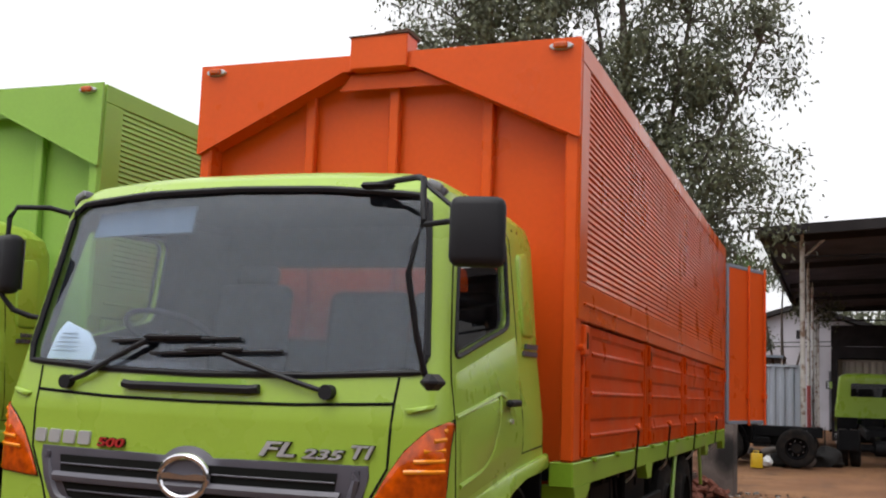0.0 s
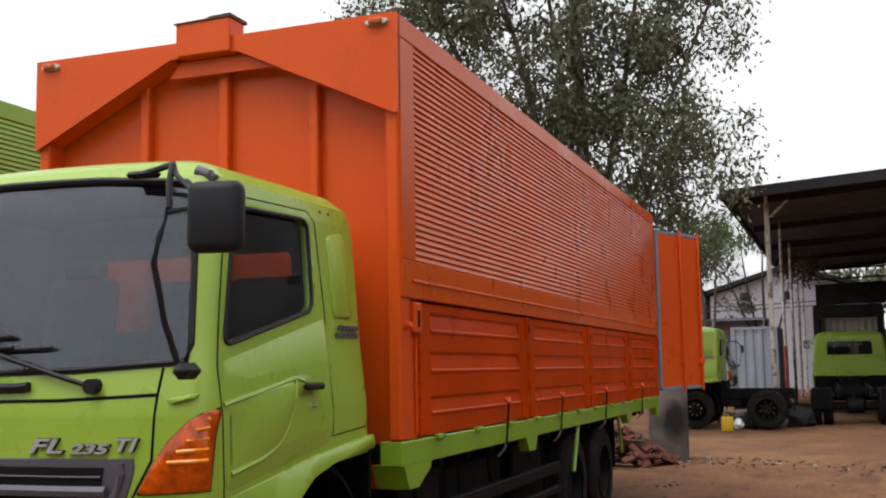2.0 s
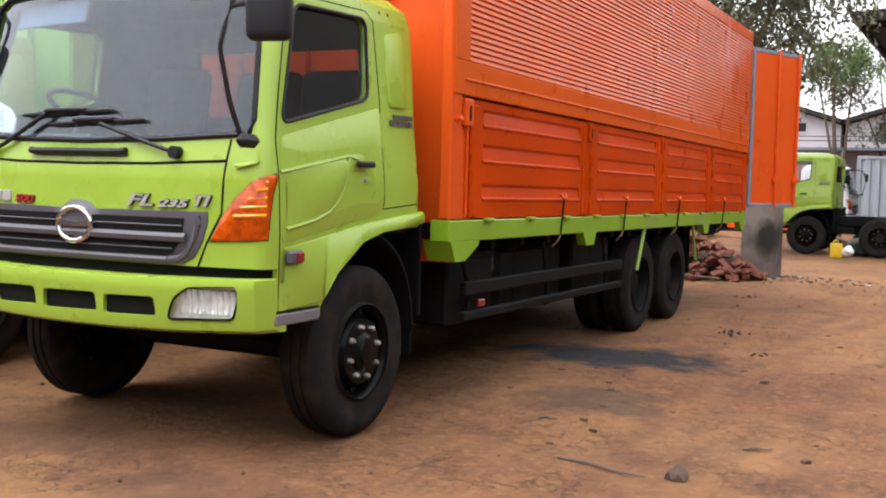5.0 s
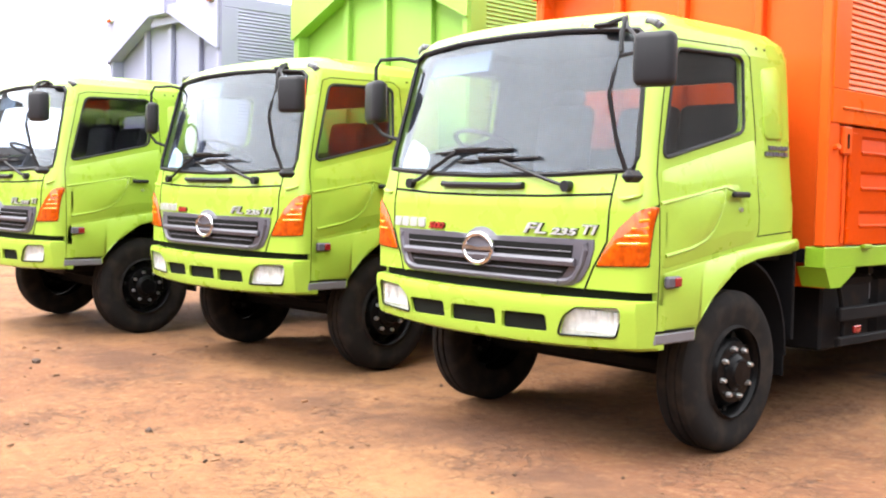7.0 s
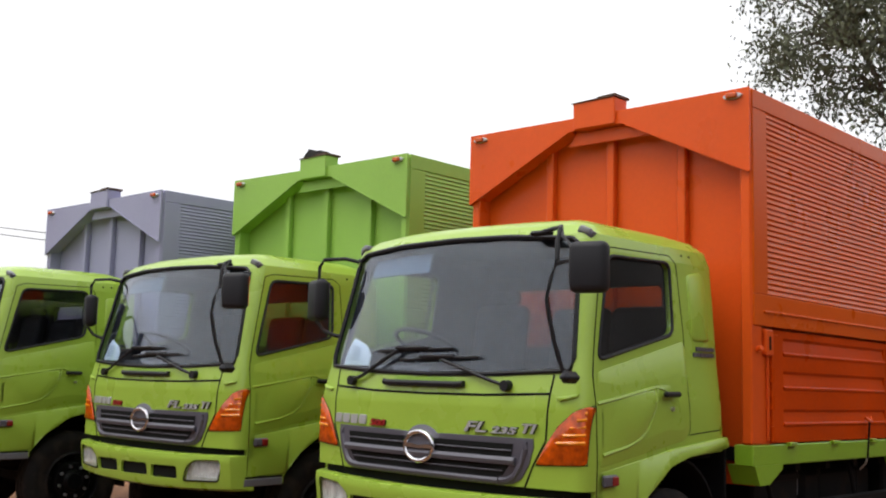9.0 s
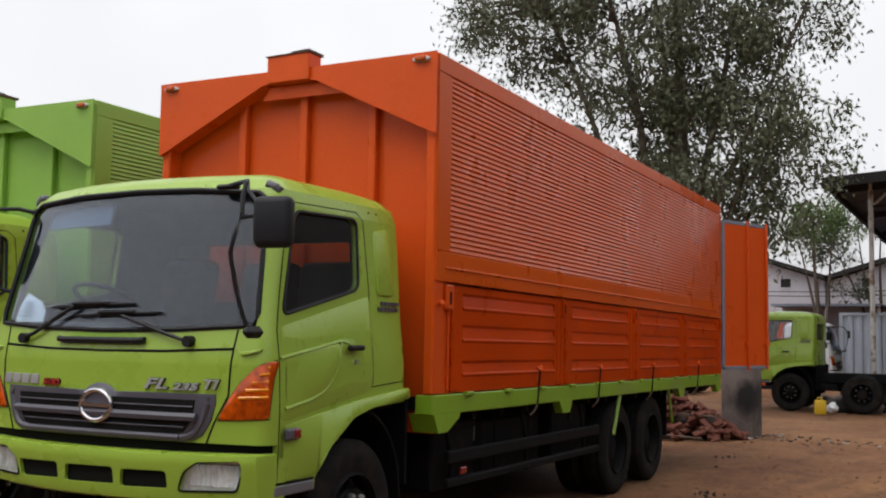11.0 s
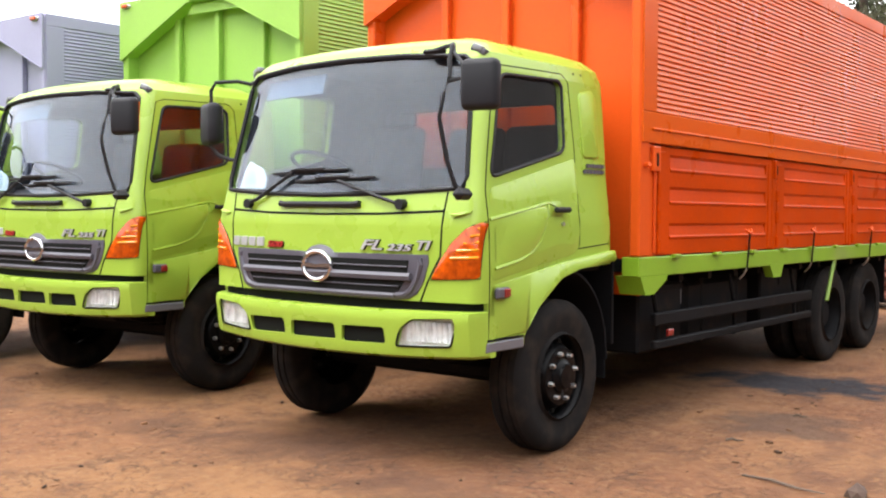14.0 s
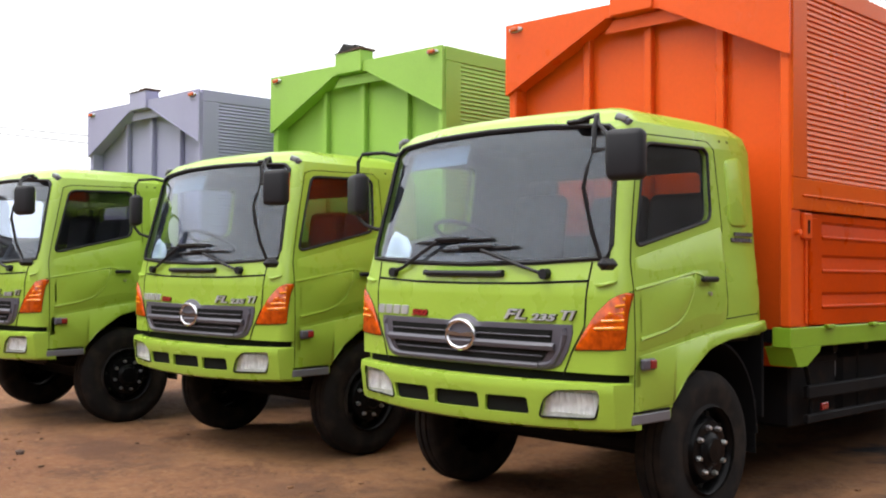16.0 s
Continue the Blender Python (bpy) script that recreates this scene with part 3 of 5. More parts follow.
        part("wiper_blade", strip([(b0, zb - 0.012), ((b0 + b1) / 2, zb), (b1, zb + 0.012)], 0.010, lambda a, b: on_front(a, b, 0.012)), BLACK, arm)
        part("blade_holder", strip([(b0 + 0.2, zb + 0.012), (b1 - 0.2, zb + 0.016)], 0.012, lambda a, b: on_front(a, b, 0.026)), BLACK, arm)
    # grille with the round emblem
    bump = [(0.165 * math.cos(a), 1.225 + 0.135 * math.sin(a)) for a in [math.pi * (0.22 + 0.56 * i / 10) for i in range(11)]]
    outer = [(0.865, 1.318), (0.87, 1.27), (0.84, 1.16), (0.79, 1.075), (0.73, 1.042), (0.65, 1.032), (-0.65, 1.032), (-0.73, 1.042), (-0.79, 1.075), (-0.84, 1.16), (-0.87, 1.27), (-0.865, 1.318)]
    ring = bump + [(-0.25, 1.315)] + outer[::-1] + [(0.25, 1.315)]
    ring = dense(ring, 0.05, True)
    part_g = part("grille", raised(ring, on_front, 0.012, 0.02), GRILLE, truck, "dark grey plastic radiator grille", angle=60)
    # raised black plate; the shade inside the slots is put into its colour
    part("grille_slot_dark", raised(dense([(0.735, 1.280), (0.72, 1.17), (0.665, 1.09), (0.62, 1.078), (-0.62, 1.078), (-0.665, 1.09), (-0.72, 1.17), (-0.735, 1.280)], 0.06, True), on_front, 0.016, 0.0), SEAM, part_g)
    for zz, h, xa in ((1.178, 0.026, 0.755), (1.058, 0.018, 0.64)):
        part("grille_bar", strip([(-xa, zz), (xa, zz)], h, lambda a, b: on_front(a, b, 0.02)), GRILLE, part_g)
    for zz, xa in ((1.24, 0.725), (1.118, 0.665)):
        part("thin_bar", strip([(-xa, zz), (xa, zz)], 0.0045, lambda a, b: on_front(a, b, 0.020)), GRILLE, part_g)
    for s in (1, -1):
        part("grille_edge", strip([(s * 0.815, 1.295), (s * 0.82, 1.255), (s * 0.79, 1.165), (s * 0.745, 1.09), (s * 0.70, 1.066), (s * 0.64, 1.058)], 0.020, lambda a, b: on_front(a, b, 0.008)), GRILLE, part_g)
    em = part("emblem", tube(bmesh.new(), [(0.124 * math.cos(a), 0.088, 1.222 + 0.092 * math.sin(a)) for a in [2 * math.pi * i / 36 for i in range(36)]], 0.017, 10, True), DARK_CHROME, part_g, "round chrome emblem ring")
    part("emblem_disc", prism(bmesh.new(), [(0.117 * math.cos(a), 1.222 + 0.086 * math.sin(a)) for a in [2 * math.pi * i / 36 for i in range(36)]], 0.092, 0.11, along_y), GRILLE, em)
    bar = [(-0.112, 1.236), (-0.07, 1.24), (0, 1.230), (0.07, 1.24), (0.112, 1.236), (0.112, 1.212), (-0.112, 1.212)]
    part("emblem_bar", prism(bmesh.new(), bar, 0.076, 0.095, along_y), DARK_CHROME, em)
    # maker's name as four plain blocks, then the readable type marks
    for i in range(4):
        x0 = -0.93 + i * 0.096
        part("name_bar", raised(rounded([(x0, 1.332), (x0 + 0.078, 1.332), (x0 + 0.082, 1.396), (x0 + 0.004, 1.396)], 0.012, 2), on_front, 0.010, 0.05), LETTER, cab, "silver badge block")
    for body, size, x0, z0, mat, sh, wid in (("500", 0.056, -0.515, 1.332, LETTER_RED, 0.15, 1.85), ("FL", 0.088, 0.350, 1.340, LETTER, 0.3, 2.1), ("235", 0.056, 0.565, 1.338, LETTER, 0.25, 2.15), ("TI", 0.080, 0.770, 1.347, LETTER, 0.3, 1.5)):
        def on_panel(bm, out):
            for v in bm.verts:
                v.co = on_front(x0 + v.co.x * wid, z0 + v.co.y, out + v.co.z)
            return bm
        bm = on_panel(text_mesh(body, size, 0.006, sh, 0.0015), 0.011)
        part("lettering", bm, mat, cab, "red number" if body == "500" else "silver type mark", smooth=False)
        part("letter_edge", on_panel(text_mesh(body, size, 0.004, sh, 0.0032), 0.004), SEAM, cab, "dark edge of the letters", smooth=False)
    # bumper
    def bump_y(x):
        return 0.06 + 0.155 * (abs(x) / 1.2) ** 2.4 + (0.10 * max(0.0, (abs(x) - 1.12) / 0.08) ** 2 if abs(x) > 1.12 else 0.0)
    prof = [(0.30, 0.968), (0.02, 0.968), (-0.005, 0.96), (-0.012, 0.93), (-0.012, 0.90), (0.0, 0.84), (0.012, 0.715), (0.022, 0.682), (0.055, 0.665), (0.30, 0.665)]
    bm = bmesh.new()
    xs = [-1.2 + 2.4 * i / 48 for i in range(49)]
    rings = [[bm.verts.new((x, min(bump_y(x) + dy, 0.42 if dy < 0.3 else 0.42), z + 0.03 * (abs(x) / 1.2) ** 2 * (1 if z < 0.8 else 0.4))) for dy, z in prof] for x in xs]
    for a, b in zip(rings, rings[1:]):
        for j in range(len(prof)):
            bm.faces.new((a[j], a[(j + 1) % len(prof)], b[(j + 1) % len(prof)], b[j]))
    bm.faces.new(rings[0][::-1])
    bm.faces.new(rings[-1])
    cuts = [cutter(rounded([(a - 0.01, 0.750), (b + 0.01, 0.758), (b, 0.862), (a if a > -0.4 else a - 0.03, 0.855)], 0.025), -0.3, 0.5, along_y) for a, b in ((-0.63, -0.29), (-0.215, 0.18), (0.245, 0.58))]
    lamp = [(0.665, 0.750), (1.04, 0.765), (1.075, 0.90), (1.06, 0.94), (0.79, 0.925), (0.695, 0.86)]
    for s in (1, -1):
        cuts.append(cutter(rounded([(s * a, b) for a, b in lamp], 0.025), -0.3, 0.32, along_y))
    bp = part("bumper", carve(bm, cuts), LIME, truck, "lime green painted front bumper", angle=30)
    # solid black sheets give the intake slots and the bumper gap their dark depth
    for a, b in ((-0.66, -0.28), (-0.225, 0.19), (0.235, 0.59)):
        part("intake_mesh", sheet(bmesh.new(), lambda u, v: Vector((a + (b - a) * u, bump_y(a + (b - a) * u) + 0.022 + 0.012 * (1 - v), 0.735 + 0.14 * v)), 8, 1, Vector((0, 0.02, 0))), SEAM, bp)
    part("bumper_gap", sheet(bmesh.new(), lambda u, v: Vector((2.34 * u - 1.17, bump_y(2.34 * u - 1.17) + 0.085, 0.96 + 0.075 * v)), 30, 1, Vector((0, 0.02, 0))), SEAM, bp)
    for s in (1, -1):
        def hl(d):
            return lambda x, z, o: Vector((x, bump_y(x) + d - o, z))
        poly = dense(rounded([(s * a, b) for a, b in lamp], 0.025), 0.05, True)
        h = part("headlight", raised(poly, hl(0.05), 0.0, 0.3), REFLECTOR, bp, "clear rectangular headlight")
        part("lamp_divider", blocks((min(s * 0.875, s * 0.885), max(s * 0.875, s * 0.885), bump_y(0.88) + 0.02, bump_y(0.88) + 0.05, 0.79, 0.91)), REFLECTOR, h)
        for k in range(9):
            xx = 0.735 + 0.036 * k
            part("reflector_step", tube(bmesh.new(), [(s * xx, bump_y(xx) + 0.046, 0.785), (s * xx, bump_y(xx) + 0.056, 0.85), (s * xx, bump_y(xx) + 0.036, 0.912)], 0.0165, 8), REFLECTOR, h)
        lens = part("headlight_lens", raised(poly, hl(0.012), 0.008, 0.08), LENS, h)
        lens.visible_shadow = False
        part("headlight_seal", strip(rounded([(s * a, b) for a, b in lamp], 0.025), 0.007, lambda x, z: Vector((x, bump_y(x) + 0.006, z)), True), SEAM, h)
    # inside the cab
    dash = part("dashboard", blocks((-1.0, 1.0, 0.34, 0.62, 1.32, 1.66), (-0.95, -0.25, 0.45, 0.68, 1.45, 1.74), bevel=0.04), DASH, truck, "dark grey dashboard")
    part("steering_wheel", tube(bmesh.new(), [pose(-0.55, 0.70, 1.90, -24) @ Vector((0.235 * math.cos(a), 0.235 * math.sin(a), 0)) for a in [2 * math.pi * i / 28 for i in range(28)]], 0.016, 8, True), BLACK, dash, "black steering wheel")
    part("steering_column", tube(bmesh.new(), [(-0.55, 0.55, 1.62), (-0.55, 0.70, 1.89)], 0.03, 8), BLACK, dash)
    for x in (-0.55, 0.22, 0.74):
        st = part("cab_seat", block(bmesh.new(), x - 0.24, x + 0.24, 0.95, 1.42, 1.30, 1.56, 0.06, segments=2), SEAT, truck, "dark fabric seat")
        high = 0.74 if x < 0 else 0.70
        part("seat_back", block(bmesh.new(), -0.25, 0.25, -0.07, 0.07, 0, high, 0.068, pose(x, 1.46, 1.50, -8), 3), SEAT, st)
        if x < 0:
            part("headrest", block(bmesh.new(), -0.14, 0.14, -0.05, 0.05, 0, 0.13, 0.045, pose(x, 1.57, 2.22, -8), 3), SEAT, st)
    pp = part("paper_notice", raised(dense([(-1.0, 1.735), (-0.68, 1.73), (-0.67, 1.80), (-0.74, 1.87), (-0.91, 1.925), (-0.96, 1.87)], 0.05, True), lambda x, z, o: on_front(x, z, o - 0.05), 0.002, 0.02), PAPER, truck, "pale paper notice behind the windscreen")
    bm = bmesh.new()
    for k in range(5):
        z = 1.77 + 0.022 * k
        block(bm, -0.94 + 0.01 * k, -0.76 - 0.012 * k, front_y(-0.85, z) + 0.040, front_y(-0.85, z) + 0.043, z, z + 0.007)
    part("print_line", bm, PRINT, pp)
    part("sun_visor", raised(dense([(-0.9, 2.37), (-0.25, 2.38), (-0.25, 2.52), (-0.88, 2.50)], 0.06, True), lambda x, z, o: on_front(x, z, o - 0.09), 0.01, 0.03), VISOR, truck, "pale tinted sun visor")


def build_chassis(truck, rear=11.2, axles=(6.72, 8.03), gear=True):
    """gear: the tanks and boxes that hang beside the frame, some added to shade the underbody."""
    fr = part("chassis_frame", blocks((-0.47, -0.38, 0.45, rear, 0.74, 1.0), (0.38, 0.47, 0.45, rear, 0.74, 1.0),
                                      *[(-0.42, 0.42, y, y + 0.09, 0.78, 0.96) for y in (0.5, 1.9, 3.4, 5.0, 7.3, 9.0, 10.9) if y < rear], bevel=0.01), CHASSIS, truck, "black steel ladder frame")
    part("front_axle", blocks((-0.95, 0.95, 1.17, 1.31, 0.38, 0.52), (-0.3, 0.3, 0.7, 1.6, 0.55, 0.75), bevel=0.04), CHASSIS, fr)
    for y in axles:
        part("rear_axle", tube(bmesh.new(), [(-0.9, y, 0.472), (-0.25, y, 0.472), (-0.2, y, 0.487), (0.2, y, 0.487), (0.25, y, 0.472), (0.9, y, 0.472)], [0.09, 0.09, 0.2, 0.2, 0.09, 0.09], 14), CHASSIS, fr)
    part("engine", blocks((-0.36, 0.36, 0.75, 2.0, 0.62, 1.22), (-0.2, 0.2, 2.0, 2.8, 0.62, 0.95), bevel=0.06), CHASSIS, fr)
    part("undertray", blocks((-0.8, 0.8, 0.5, 1.0, 0.62, 0.72), (-0.55, 0.55, 1.0, 2.4, 0.52, 0.70), bevel=0.03), CHASSIS, fr)
    part("tie_rod", tube(bmesh.new(), [(-0.85, 1.42, 0.47), (0.85, 1.42, 0.47)], 0.03, 8), CHASSIS, fr)
    part("gearbox", blocks((-0.28, 0.28, 2.3, 3.3, 0.50, 0.95), bevel=0.06), CHASSIS, fr)
    part("propeller_shaft", tube(bmesh.new(), [(0, 2.4, 0.72), (0, axles[0] - 0.12, 0.56)], 0.06, 10), CHASSIS, fr)
    part("cab_floor", blocks((-1.1, 1.1, 0.45, 1.84, 1.16, 1.235)), CHASSIS, fr)
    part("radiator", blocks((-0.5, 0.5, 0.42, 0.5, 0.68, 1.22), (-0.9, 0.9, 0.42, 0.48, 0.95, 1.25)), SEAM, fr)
    for s in (1, -1):
        def q(b):
            return b if s > 0 else mirrored(b)
        part("splash_panel", q(blocks((0.5, 1.16, 1.93, 1.96, 0.62, 1.225), bevel=0.006)), MOULDED, truck, "black splash panel behind the cab")
        part("leaf_spring", q(tube(bmesh.new(), [(0.43, 0.5, 0.68), (0.43, 0.9, 0.58), (0.43, 1.24, 0.55), (0.43, 1.7, 0.6), (0.43, 2.1, 0.72)], 0.045, 8)), CHASSIS, fr)
        bm = bmesh.new()
        arc = [(1.245 + 0.60 * math.cos(a), 0.58 + 0.62 * math.sin(a)) for a in [radians(150 - 138 * i / 16) for i in range(17)]]
        inn = [(1.245 + 0.585 * math.cos(a), 0.58 + 0.60 * math.sin(a)) for a in [radians(150 - 138 * i / 16) for i in range(17)]]
        prism(bm, arc + [(1.86, 0.52), (1.845, 0.52)] + inn[::-1], 0.80, 1.165, along_x)
        part("mudguard", q(bm), MOULDED, truck, "black plastic front mudguard")
        part("mudguard_flap", q(blocks((0.85, 1.15, 1.845, 1.86, 0.38, 0.75))), MOULDED, truck)
        wheel(truck, s * 1.17, 1.245)
        for y in axles:
            wheel(truck, s * 1.19, y, dual=True)
        part("mud_flap", q(blocks((0.65, 1.17, axles[-1] + 0.69, axles[-1] + 0.705, 0.45, 1.0))), MOULDED, truck)
    if not gear:
        part("plate", blocks((0.475, 0.49, 3.0, 3.35, 0.78, 0.93), bevel=0.004), STEP, fr, "pale plate on the frame")
        return
    tank = part("fuel_tank", blocks((0.52, 1.06, 3.35, 4.75, 0.46, 1.02), bevel=0.07), CHASSIS, truck, "black fuel tank under the load bed")
    for y in (3.65, 4.4):
        part("tank_strap", blocks((0.51, 1.07, y, y + 0.05, 0.45, 1.03), bevel=0.02), CHASSIS, tank)
    # right battery box, tool boxes and air tank added to block light under the bed
    for s in (1, -1):
        bat = part("battery_box", blocks((min(s * 0.55, s * 1.10), max(s * 0.55, s * 1.10), 2.45, 3.2, 0.48, 1.02), bevel=0.02), CHASSIS, truck, "black battery box")
        part("lid", blocks((min(s * 0.54, s * 1.11), max(s * 0.54, s * 1.11), 2.44, 3.21, 0.94, 1.0), bevel=0.01), CHASSIS, bat)
        box = part("tool_box", blocks((min(s * 0.55, s * 1.08), max(s * 0.55, s * 1.08), 4.95, 5.95, 0.46, 1.02), bevel=0.02), CHASSIS, truck, "black tool box added to fill and shade the underbody")
        part("latch", blocks((min(s * 1.08, s * 1.095), max(s * 1.08, s * 1.095), 5.4, 5.48, 0.85, 0.92), bevel=0.005), CHASSIS, box)
    part("air_tank", tube(bmesh.new(), [(-0.7, 3.4, 0.72), (-0.7, 4.8, 0.72)], 0.2, 16), CHASSIS, truck)
    # this tyre is unseen, added to deepen the shade under the frame
    spare = bmesh.new()
    lathe_x(spare, [(0.28, 0.0), (0.33, 0.02), (0.46, 0.02), (0.51, -0.03), (0.515, -0.12), (0.51, -0.21), (0.46, -0.26), (0.33, -0.26), (0.28, -0.24)], (0, 0, 0), 32)
    for v in spare.verts:
        v.co = Vector((v.co.y, 9.7 + v.co.z, 0.86 + v.co.x))
    part("added_spare_tyre", spare, RUBBER, truck, "unseen spare tyre added under the frame to block light")


base_truck = thing("truck", "lime green truck with an orange wing-side cargo box", "truck", "parked trucks")
build_cab(base_truck)
truck_yard = copy_thing(base_truck, pose(-1.35, 26.9, -0.2, 0, 0, -90))
truck_shed = copy_thing(base_truck, pose(3.90, 36.4, -0.24, 0, 0, 180.5))
truck_white = copy_thing(base_truck, pose(0.40, 33.4, -0.2, 0, 0, 90) @ Matrix.Scale(0.93, 4))
build_chassis(base_truck)
build_chassis(truck_yard, 3.75, (3.1,), False)
build_chassis(truck_shed, 9.0, (6.9, 8.1), False)
build_chassis(truck_white, 7.6, (5.6,), False)


# ---- the cargo box ----
BX = 1.335  # half its width


def build_box(truck, paint, drop=0.0, rail=LIME_RAIL, rear_door=False, sag=0.0):
    """A wing-side box: front wall with a gabled hood, corrugated wings, hinged side boards, green rail below."""
    zt, y0, y1 = 3.80 - drop, 2.02, 11.28
    k = (zt - 1.2) / 2.6

    def zz(z):
        return 1.2 + (z - 1.2) * k
    before = set(truck.children_recursive)
    floor_ = part("load_floor", blocks((-1.28, 1.28, y0 + 0.12, y1, 1.10, 1.20)), CHASSIS, truck)
    for y in np.arange(2.4, 11.2, 0.55):
        part("cross_beam", blocks((-1.2, 1.2, y, y + 0.08, 1.0, 1.098)), CHASSIS, floor_)
    part("inner_lining", blocks((-1.245, -1.225, y0 + 0.2, y1, 1.2, zt - 0.07), (1.225, 1.245, y0 + 0.2, y1, 1.2, zt - 0.07)), paint, truck)
    wing_paint = ORANGE_GLOSS if paint == ORANGE else paint
    board_paint = ORANGE_BOARD if paint == ORANGE else paint
    front = part("front_wall", blocks((-1.25, 1.25, y0 + 0.15, y0 + 0.19, 0.93, zt - 0.05)), paint, truck, "painted front wall of the cargo box")
    for x in (-0.535, 0.07, 0.715):
        part("wall_rib", blocks((x - 0.035, x + 0.035, y0 + 0.085, y0 + 0.15, 0.95, zt - 0.2), bevel=0.008), paint, front)
    part("cross_rib", blocks((-1.2, 1.2, y0 + 0.13, y0 + 0.15, 1.10, 1.13)), paint, front)
    # gabled hood plates on the front of the two wings
    for s in (1, -1):
        poly = [(s * BX, zt), (s * 0.19, zt - 0.005), (s * 0.19, zz(3.69)), (s * 0.25, zz(3.685)), (s * 1.32, zz(3.172)), (s * BX, zz(3.18))]
        hood = part("wing_hood", prism(bmesh.new(), poly, y0 - 0.03, y0 - 0.012, along_y), paint, truck, smooth=False)
        bm = bmesh.new()
        prism(bm, [(s * 0.25, zz(3.685)), (s * 1.32, zz(3.172)), (s * 1.32, zz(3.185)), (s * 0.25, zz(3.70))], y0 - 0.035, y0 + 0.12, along_y)
        part("hood_lip", bm, paint, hood, smooth=False)
        lb = part("marker_lamp", raised([(s * 1.21 + 0.075 * math.cos(a), zt - 0.055 + 0.026 * math.sin(a)) for a in [2 * math.pi * i / 20 for i in range(20)]],
                                        lambda x, z, o: Vector((x, y0 - 0.032 - o, z)), 0.02, 0.1), LETTER, truck, "small amber marker lamp on a white base")
        part("lens", blocks((s * 1.21 - 0.045, s * 1.21 + 0.045, y0 - 0.075, y0 - 0.045, zt - 0.075, zt - 0.035), bevel=0.01), AMBER, lb)
        # corner post
        post = part("corner_post", blocks((s * 1.24, s * (BX - 0.012), y0, y0 + 0.16, 1.225, zt - 0.02) if s > 0 else (-BX + 0.012, -1.24, y0, y0 + 0.16, 1.225, zt - 0.02), bevel=0.012), paint, truck)
        # wing: plain band, corrugated field, top flange
        sg = s

        def q(b):
            return b if sg > 0 else mirrored(b)
        wing = part("wing_panel", q(blocks((1.25, BX, y0 + 0.02, y1, zz(2.07), zz(2.30)), (1.25, BX, y0 + 0.02, y0 + 0.24, zz(2.30), zz(3.66)), (1.25, BX, y1 - 0.05, y1, zz(2.30), zz(3.66)),
                                             (1.22, BX, y0 + 0.02, y1, zz(3.66), zt), bevel=0.006)), wing_paint, truck, "smooth band of the side wing")
        n = 34
        pr = []
        z0, zs = zz(2.30), (zz(3.66) - zz(2.30)) / n
        for i in range(n):
            b = z0 + i * zs
            pr += [(BX - 0.016, b), (BX - 0.003, b + 0.13 * zs), (BX - 0.003, b + 0.25 * zs), (BX - 0.011, b + 0.82 * zs), (BX - 0.015, b + 0.92 * zs)]
        pr.append((BX - 0.016, zz(3.66)))
        bm = bmesh.new()
        ends = [[bm.verts.new((x, y, z)) for x, z in pr] for y in (y0 + 0.235, 4.0, 5.2, 6.4, 8.0, 9.6, y1 - 0.045)]
        for a, c in zip(ends, ends[1:]):
            for i in range(len(pr) - 1):
                bm.faces.new((a[i], a[i + 1], c[i + 1], c[i]))
        part("corrugated_sheet", q(bm), wing_paint, wing, "horizontal corrugated sheet", smooth=False)
        part("wing_fold", q(blocks((BX - 0.01, BX + 0.012, y0 + 0.16, y1, zz(2.165), zz(2.185)), bevel=0.006)), wing_paint, wing)
        # side boards between posts
        posts = [2.22, 4.66, 6.92, 9.12, 11.24]
        for i, (a, b) in enumerate(zip(posts, posts[1:])):
            ya, yb = a + (0.06 if i else 0.10), b - 0.06
            # a pressed board: each field is sunk along its upper edge and slopes out again to a lip
            xo, lo, hi = BX - 0.02, 1.235, 2.052
            sec = [(1.26, lo), (xo, lo)]
            for zl, zu in ((1.365, 1.46), (1.63, 1.74), (1.88, 1.985)):
                sec += [(xo, zl - 0.016), (xo + 0.009, zl - 0.004), (xo + 0.009, zl + 0.006), (xo + 0.001, zl + 0.016), (xo - 0.015, zu - 0.006), (xo - 0.006, zu + 0.008), (xo, zu + 0.014)]
            sec += [(xo, hi), (1.26, hi)]
            bm = prism(bmesh.new(), sec, ya + 0.20, yb - 0.14, lambda u, v, w: Vector((u, w, v)))
            block(bm, 1.26, xo, ya, ya + 0.20, lo, hi)
            block(bm, 1.26, xo, yb - 0.14, yb, lo, hi)
            bd = part("side_board", q(bm), board_paint, truck, "hinged drop-side board with pressed grooves", smooth=False)
            for fa, fb in ((ya + 0.005, ya + 0.12), (yb - 0.09, yb - 0.005)):
                part("board_frame", q(blocks((BX - 0.03, BX - 0.012, fa, fb, 1.245, 2.02), bevel=0.006)), board_paint, bd)
            for zc in (1.30, 1.52, 1.72):
                part("hinge", q(tube(bmesh.new(), [(BX - 0.004, ya - 0.01, zc - 0.05), (BX - 0.004, ya - 0.01, zc + 0.05)], 0.018, 8)), board_paint, bd)
            pst = part("stake_post", q(blocks((1.25, BX - 0.012, b - 0.055, b + 0.055, 1.225, 2.06), bevel=0.008)), board_paint, truck)
            part("post_latch", q(blocks((BX - 0.014, BX + 0.012, b - 0.035, b + 0.03, 1.88, 2.05), bevel=0.008)), board_paint, pst)
            part("latch_slot", q(blocks((BX + 0.011, BX + 0.017, b - 0.012, b + 0.012, 1.92, 2.0), bevel=0.004)), SEAM, pst)
            # hook with its chain rod
            yh = a + (1.75 if i == 0 else 0.96 if i == 1 else 0.62)
